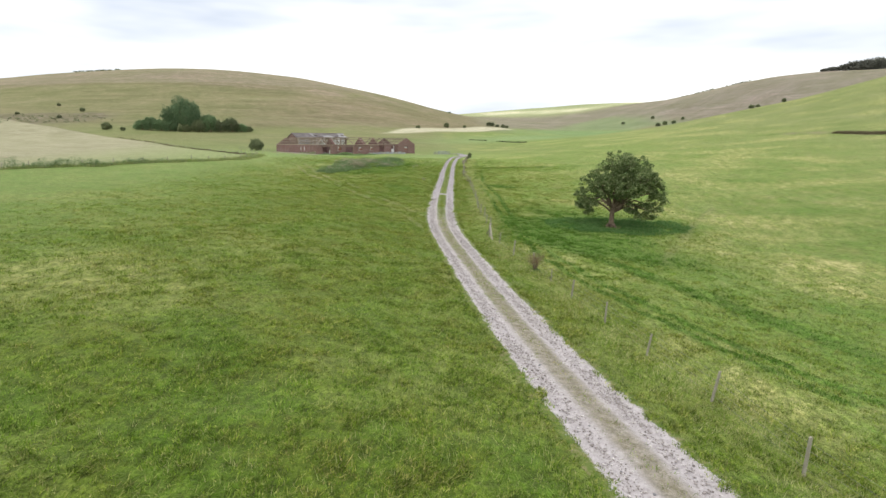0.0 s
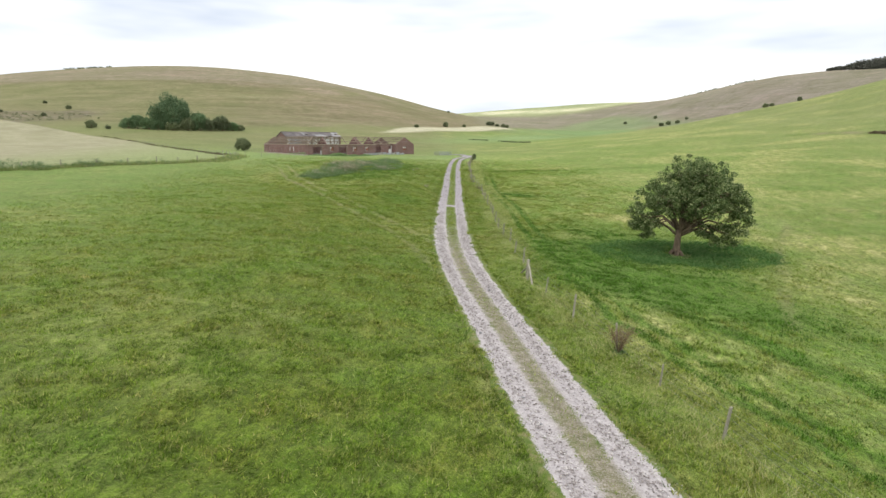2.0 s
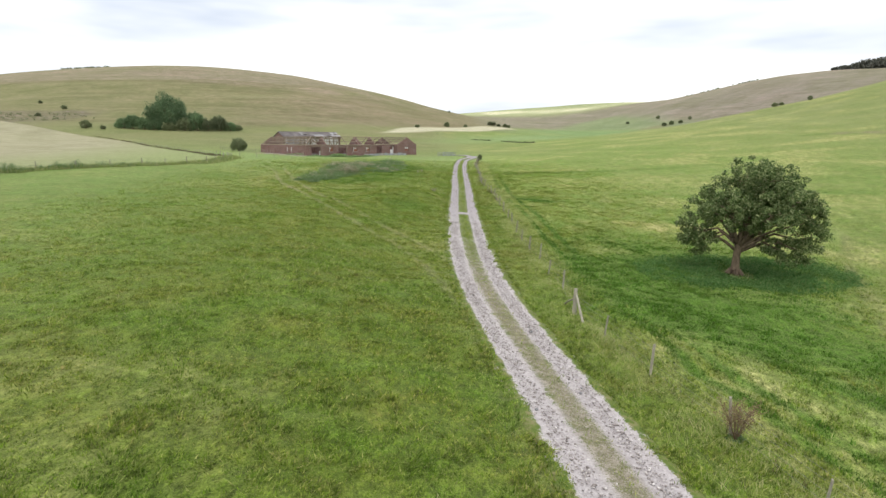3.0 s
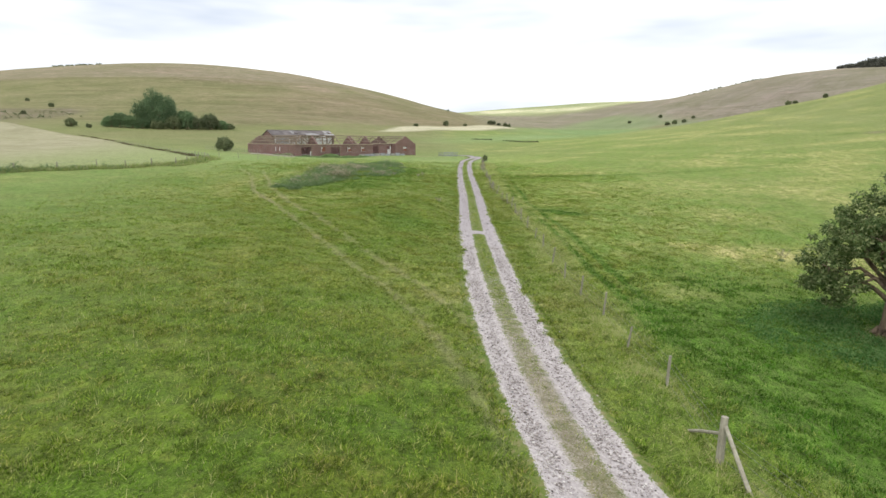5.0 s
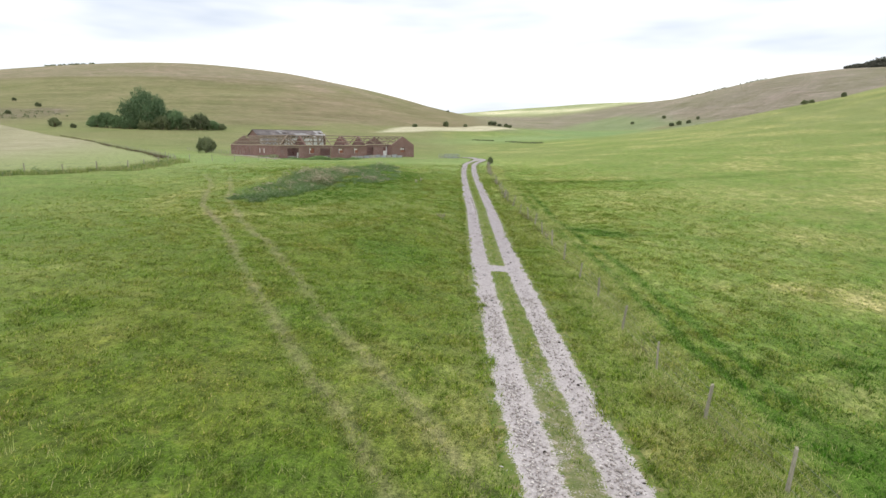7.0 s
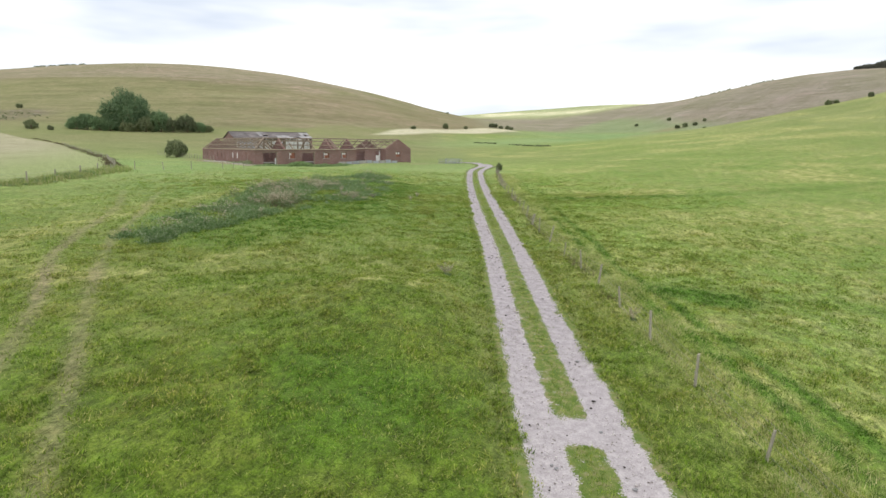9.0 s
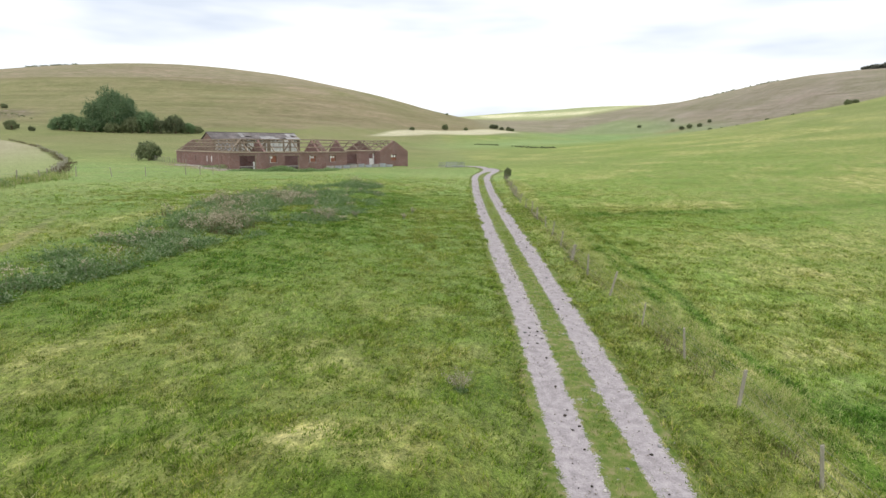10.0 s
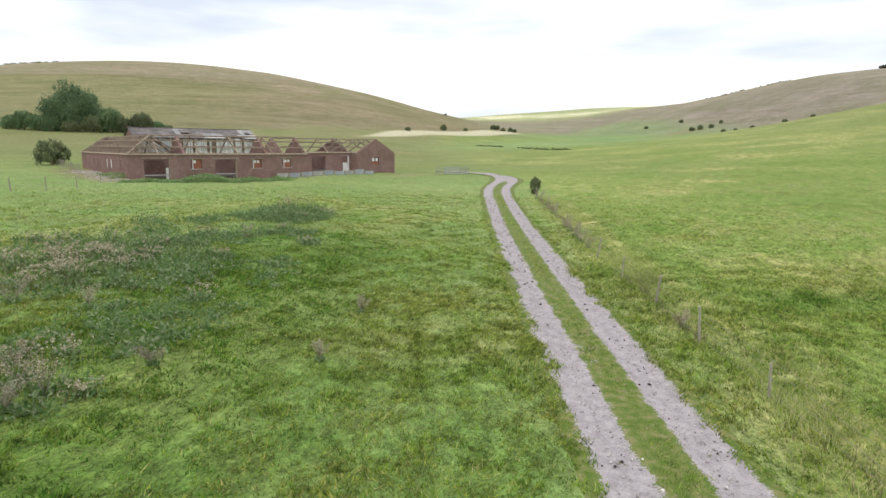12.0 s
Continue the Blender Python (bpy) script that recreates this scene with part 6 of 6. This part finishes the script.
        for k in range(count + 1):
            s = s0 + (s1 - s0) * k / count
            if r.random() < bare and 0 < k < count:
                continue
            top = a + d * s + up * ridge
            for sg in (-1, 1):
                foot = a + d * s + side * (half * sg) + up * eave
                end = top if r.random() > 0.12 else foot.lerp(top, r.uniform(0.55, 0.85))
                timber("rafter", foot, end, 0.11, 0.17)
            if k % 2 == 0 and tied:
                timber("tie_beam", a + d * s - side * half + up * (eave + 0.05), a + d * s + side * half + up * (eave + 0.05), 0.13, 0.18)
                timber("king_post", a + d * s + up * eave, top, 0.11, 0.11)
        for f in (0.36, 0.7):
            z = eave + (ridge - eave) * f + 0.1
            for sg in (-1, 1):
                off = side * (half * (1 - f) * sg)
                t0 = (half * f if hip_a and sg > 0 else (0 if not hip_a else half * (2 - f) * 0 + half * f))
                timber("purlin", a + d * max(t0, 0) + off + up * z, b + off + up * z, 0.12, 0.16)
        timber("ridge_board", a + d * s0 + up * ridge, a + d * s1 + up * ridge, 0.06, 0.18)
        for sg in (-1, 1):
            timber("wall_plate", a + side * (half * sg) + up * (eave + 0.06), b + side * (half * sg) + up * (eave + 0.06), 0.22, 0.13, mat_plate)

    h = W / 2
    roof_frame((0, h), (21.3, h), W, R_H, E_H, hip_a=True, gap=4.4, bare=0.1, tied=False)
    roof_frame((h, 0), (h, 29), W, R_H, E_H, hip_a=True, gap=2.1)
    timber("hip_rafter", (0, 0, E_H), (h, h, R_H), 0.14, 0.2)
    timber("hip_rafter", (W, W, E_H), (h, h, R_H), 0.14, 0.2)
    roof_frame((21.4, 11.5), (32.5, 11.5), 7.0, R_H, E_H + 0.1, gap=3.4, bare=0.1, tied=False)
    roof_frame((35.9, 6.2), (35.9, 19.8), 6.8, R_H, E_H + 0.1, gap=2.6, bare=0.1, tied=False)
    # the tall barn behind: pale boarded wall under a patchy slate roof
    u0, u1, v0, v1, ev, rv = 7.3, 26.6, 29.4, 36.4, 4.9, 6.35
    wall((u0, v0), (u1, v0), low, 2.4, (), label="brick plinth of the tall barn")
    wall((u1, v1), (u0, v1), low, ev, ())
    wall((u0, v1 - 0.35), (u0, v0 + 0.35), low, ev, (), gable=rv)
    wall((u1, v0 + 0.35), (u1, v1 - 0.35), low, ev, (), gable=rv)
    lump("backing", (u0 + 0.4, v0 + 0.45, 2.4), (u1 - 0.4, v0 + 0.55, ev - 0.05), mat_timber, "brown boarding behind the gaps")
    u = u0 + 0.1
    while u < u1 - 0.3:
        w = r.uniform(0.16, 0.36)
        if r.random() < 0.87:
            lump("wall_board", (u, v0 + 0.05 + r.uniform(0, 0.05), 2.35 + r.uniform(0, 0.15)), (u + w, v0 + 0.16, ev - r.uniform(0, 0.35)), mat_white)
        u += w + r.uniform(0.03, 0.12)
    lump("metal_sheet", (u0 + 1.0, v0 - 0.06, 2.6), (u0 + 4.8, v0 - 0.01, ev - 0.3), mat_sheet, "pale blue metal sheet nailed over the wall")
    for z in (3.3, 4.4):
        lump("wall_rail", (u0, v0 - 0.12, z), (u1, v0 - 0.02, z + 0.14), mat_timber)
    mid = (v0 + v1) / 2
    n_rows, n_cols = 7, 24
    slope = Vector((0, mid - v0 + 0.35, rv - ev + 0.1))
    for sg in (0, 1):
        for i in range(n_rows):
            for j in range(n_cols):
                if sg == 0 and i < 4 and vnoise(np.array([j * 1.0]), np.array([i * 1.0]), 3.2, 81)[0] < 0.30:
                    continue
                f = i / n_rows
                q = slope * f
                y0 = v0 - 0.35 + q.y if sg == 0 else v1 + 0.35 - q.y
                y1 = y0 + (slope.y / n_rows + 0.06) * (1 if sg == 0 else -1)
                z0 = ev - 0.1 + q.z + 0.03
                z1 = z0 + slope.z / n_rows
                x0 = u0 - 0.2 + j * (u1 - u0 + 0.4) / n_cols
                x1 = x0 + (u1 - u0 + 0.4) / n_cols - 0.015
                bm = bmesh.new()
                a = [bm.verts.new(p) for p in ((x0, y0, z0 + 0.03), (x1, y0, z0 + 0.03), (x1, y1, z1), (x0, y1, z1))]
                b = [bm.verts.new(v.co - Vector((0, 0, 0.03))) for v in a]
                bm.faces.new(a), bm.faces.new(b[::-1])
                for k in range(4):
                    bm.faces.new((a[k], b[k], b[(k + 1) % 4], a[(k + 1) % 4]))
                bmesh.ops.recalc_face_normals(bm, faces=bm.faces)
                pale = vnoise(np.array([j * 1.0]), np.array([i * 0.6]), 3.6, 82)[0] + 0.25 * r.random()
                part("slate_course", bm, mat_lichen if pale > (0.80 if j < 8 else 0.58) else mat_slate, barn)
    timber("ridge_board", (u0 - 0.25, mid, rv + 0.08), (u1 + 0.25, mid, rv + 0.08), 0.25, 0.10, mat_slate)
    for k in range(10):
        u = u0 + 0.5 + k * (u1 - u0 - 1) / 9
        timber("rafter", (u, v0 - 0.3, ev - 0.16), (u, mid, rv - 0.1))
        timber("rafter", (u, v1 + 0.3, ev - 0.16), (u, mid, rv - 0.1))


def yard_panels():
    """Pale sheets and blocks that close the yard in front of the set-back wall."""
    r = np.random.default_rng(33)
    for k in range(9):
        p = new("yard_panel")
        u, v = 16.4 + 1.9 * k, -1.4 + 0.50 * k
        x, y = BARN[0] + 0.8 * u - 0.6 * v, BARN[1] + 0.6 * u + 0.8 * v
        p.matrix_basis = pose(x, y, float(land(x, y)), 0, 0, 36.87 + 14 + r.normal(0, 2))
        tagged(p, "pale blue-grey sheet panel closing the barn yard", "panel", "yard panels")
        bm = bmesh.new()
        n, top = 16, float(r.uniform(0.5, 0.78))
        for s in range(n):
            x0, x1 = 1.85 * s / n, 1.85 * (s + 1) / n
            d = 0.025 if s % 2 else 0.0
            box(bm, (x0, d, -0.05), (x1, d + 0.02, top))
        part("sheet", bm, mat_sheet if k % 3 else mat_concrete, p)
        for x0 in (0.02, 1.78):
            bm = bmesh.new()
            box(bm, (x0, -0.08, -0.1), (x0 + 0.07, -0.005, 0.62), None, 0.008)
            part("support", bm, mat_post, p)


def rubble(name, spots, size, label, mat=None):
    """Loose broken stone, joined."""
    base = np.array([(1, 0, 0), (-1, 0, 0), (0, 1, 0), (0, -1, 0), (0, 0, 1), (0, 0, -1)], float)
    face = np.array([(0, 2, 4), (2, 1, 4), (1, 3, 4), (3, 0, 4), (2, 0, 5), (1, 2, 5), (3, 1, 5), (0, 3, 5)])
    x, y = spots
    n = len(x)
    s = size * np.minimum(rng.lognormal(0, 0.5, n), 2.3)
    q = base[None] * s[:, None, None] * rng.uniform(0.5, 1.1, (n, 6, 1)) * [1, 1, 0.6]
    a = rng.uniform(0, 6.28, n)
    c, d = np.cos(a)[:, None], np.sin(a)[:, None]
    rx, ry = q[:, :, 0] * c - q[:, :, 1] * d, q[:, :, 0] * d + q[:, :, 1] * c
    z = land(x, y) - 0.015
    v = np.stack([rx + x[:, None], ry + y[:, None], q[:, :, 2] + z[:, None] + s[:, None] * 0.15], -1).reshape(-1, 3)
    f = (face[None] + 6 * np.arange(n)[:, None, None]).reshape(-1, 3)
    m = mat or simple_islands()
    tagged(new(name, np_mesh(name, v, f, m)), label, "stones", kind="stuff")


def simple_islands():
    if "loose_stones" in bpy.data.materials:
        return bpy.data.materials["loose_stones"]
    m, n, l, b = material("loose_stones", 0.85)
    g = n.new("ShaderNodeNewGeometry").outputs["Random Per Island"]
    l.new(node_ramp(n, l, g, [(0.0, (0.20, 0.175, 0.160)), (0.15, (0.31, 0.275, 0.258)), (0.6, (0.45, 0.405, 0.385)), (1.0, (0.68, 0.64, 0.615))]), b.inputs["Base Color"])
    return m


def stones():
    def ruts(n, y0, y1, spread):
        y = rng.uniform(y0, y1, n)
        x = track_x(y) + np.where(rng.random(n) < 0.5, -1, 1) * (0.92 + rng.normal(0, spread, n))
        keep = rng.random(n) < 0.25 + 0.9 * vnoise(x, y, 3.0, 61)
        return x[keep], y[keep]

    rubble("track_gravel", ruts(30000, 4, 74, 0.25), 0.027, "coarse pale flint and chalk gravel on the track")
    rubble("trodden_gravel", ruts(12000, 72, 165, 0.25), 0.017, "fine trodden gravel on the track")
    # clods thrown up along the inner edge of one rut
    y = rng.uniform(84, 165, 4200)
    x = track_x(y) - 0.46 + 0.18 * (vnoise(y, y * 0, 3.0, 62) - 0.5) + rng.normal(0, 0.07, 4200)
    keep = rng.random(4200) < 1.5 * np.clip(vnoise(y, y * 0 + 9, 4.0, 63) - 0.25, 0, 1)
    rubble("rut_clods", (x[keep], y[keep]), 0.036, "pale chalk clods along the inner edge of a rut")
    # dark droppings and clods, thicker towards the barn
    y = 40 + 128 * rng.random(900) ** 0.7
    x = track_x(y) + rng.normal(0, 0.95, 900)
    rubble("dark_droppings", (x, y), 0.030, "dark sheep droppings and clods scattered on the track", mat_dung)
    # rubble apron by the barn's side wall
    u, v = rng.normal(-1.5, 1.0, 3200), rng.uniform(-3.0, 22, 3200)
    u = np.minimum(u, -0.1)
    rubble("barn_rubble", (BARN[0] + 0.8 * u - 0.6 * v, BARN[1] + 0.6 * u + 0.8 * v), 0.055, "pale rubble fallen along the barn's side wall")
    # larger flints and dark clods that show singly on the track
    r = np.random.default_rng(71)
    shapes = []
    for k in range(5):
        bm = bmesh.new()
        bmesh.ops.create_icosphere(bm, subdivisions=1, radius=1.0)
        for w in bm.verts:
            w.co = Vector((w.co.x * r.uniform(0.7, 1.2), w.co.y * r.uniform(0.6, 1.0), w.co.z * r.uniform(0.35, 0.7)))
        shapes.append(mesh_of("stone", bm, mat_stone))
    for k in range(150):
        y = r.uniform(10, 165)
        side = -1 if r.random() < 0.5 else 1
        x = float(track_x(np.array([y]))[0]) + side * (0.85 + r.normal(0, 0.34))
        s = 0.035 + 0.05 * r.random() ** 2
        o = new("stone", shapes[k % 5])
        o.parent = track
        o.matrix_local = pose(x, y, float(land(x, y)) - 0.03 + s * 0.3, 0, 0, r.uniform(0, 360)) @ Matrix.Scale(s, 4)


build_barn()
yard_panels()
stones()
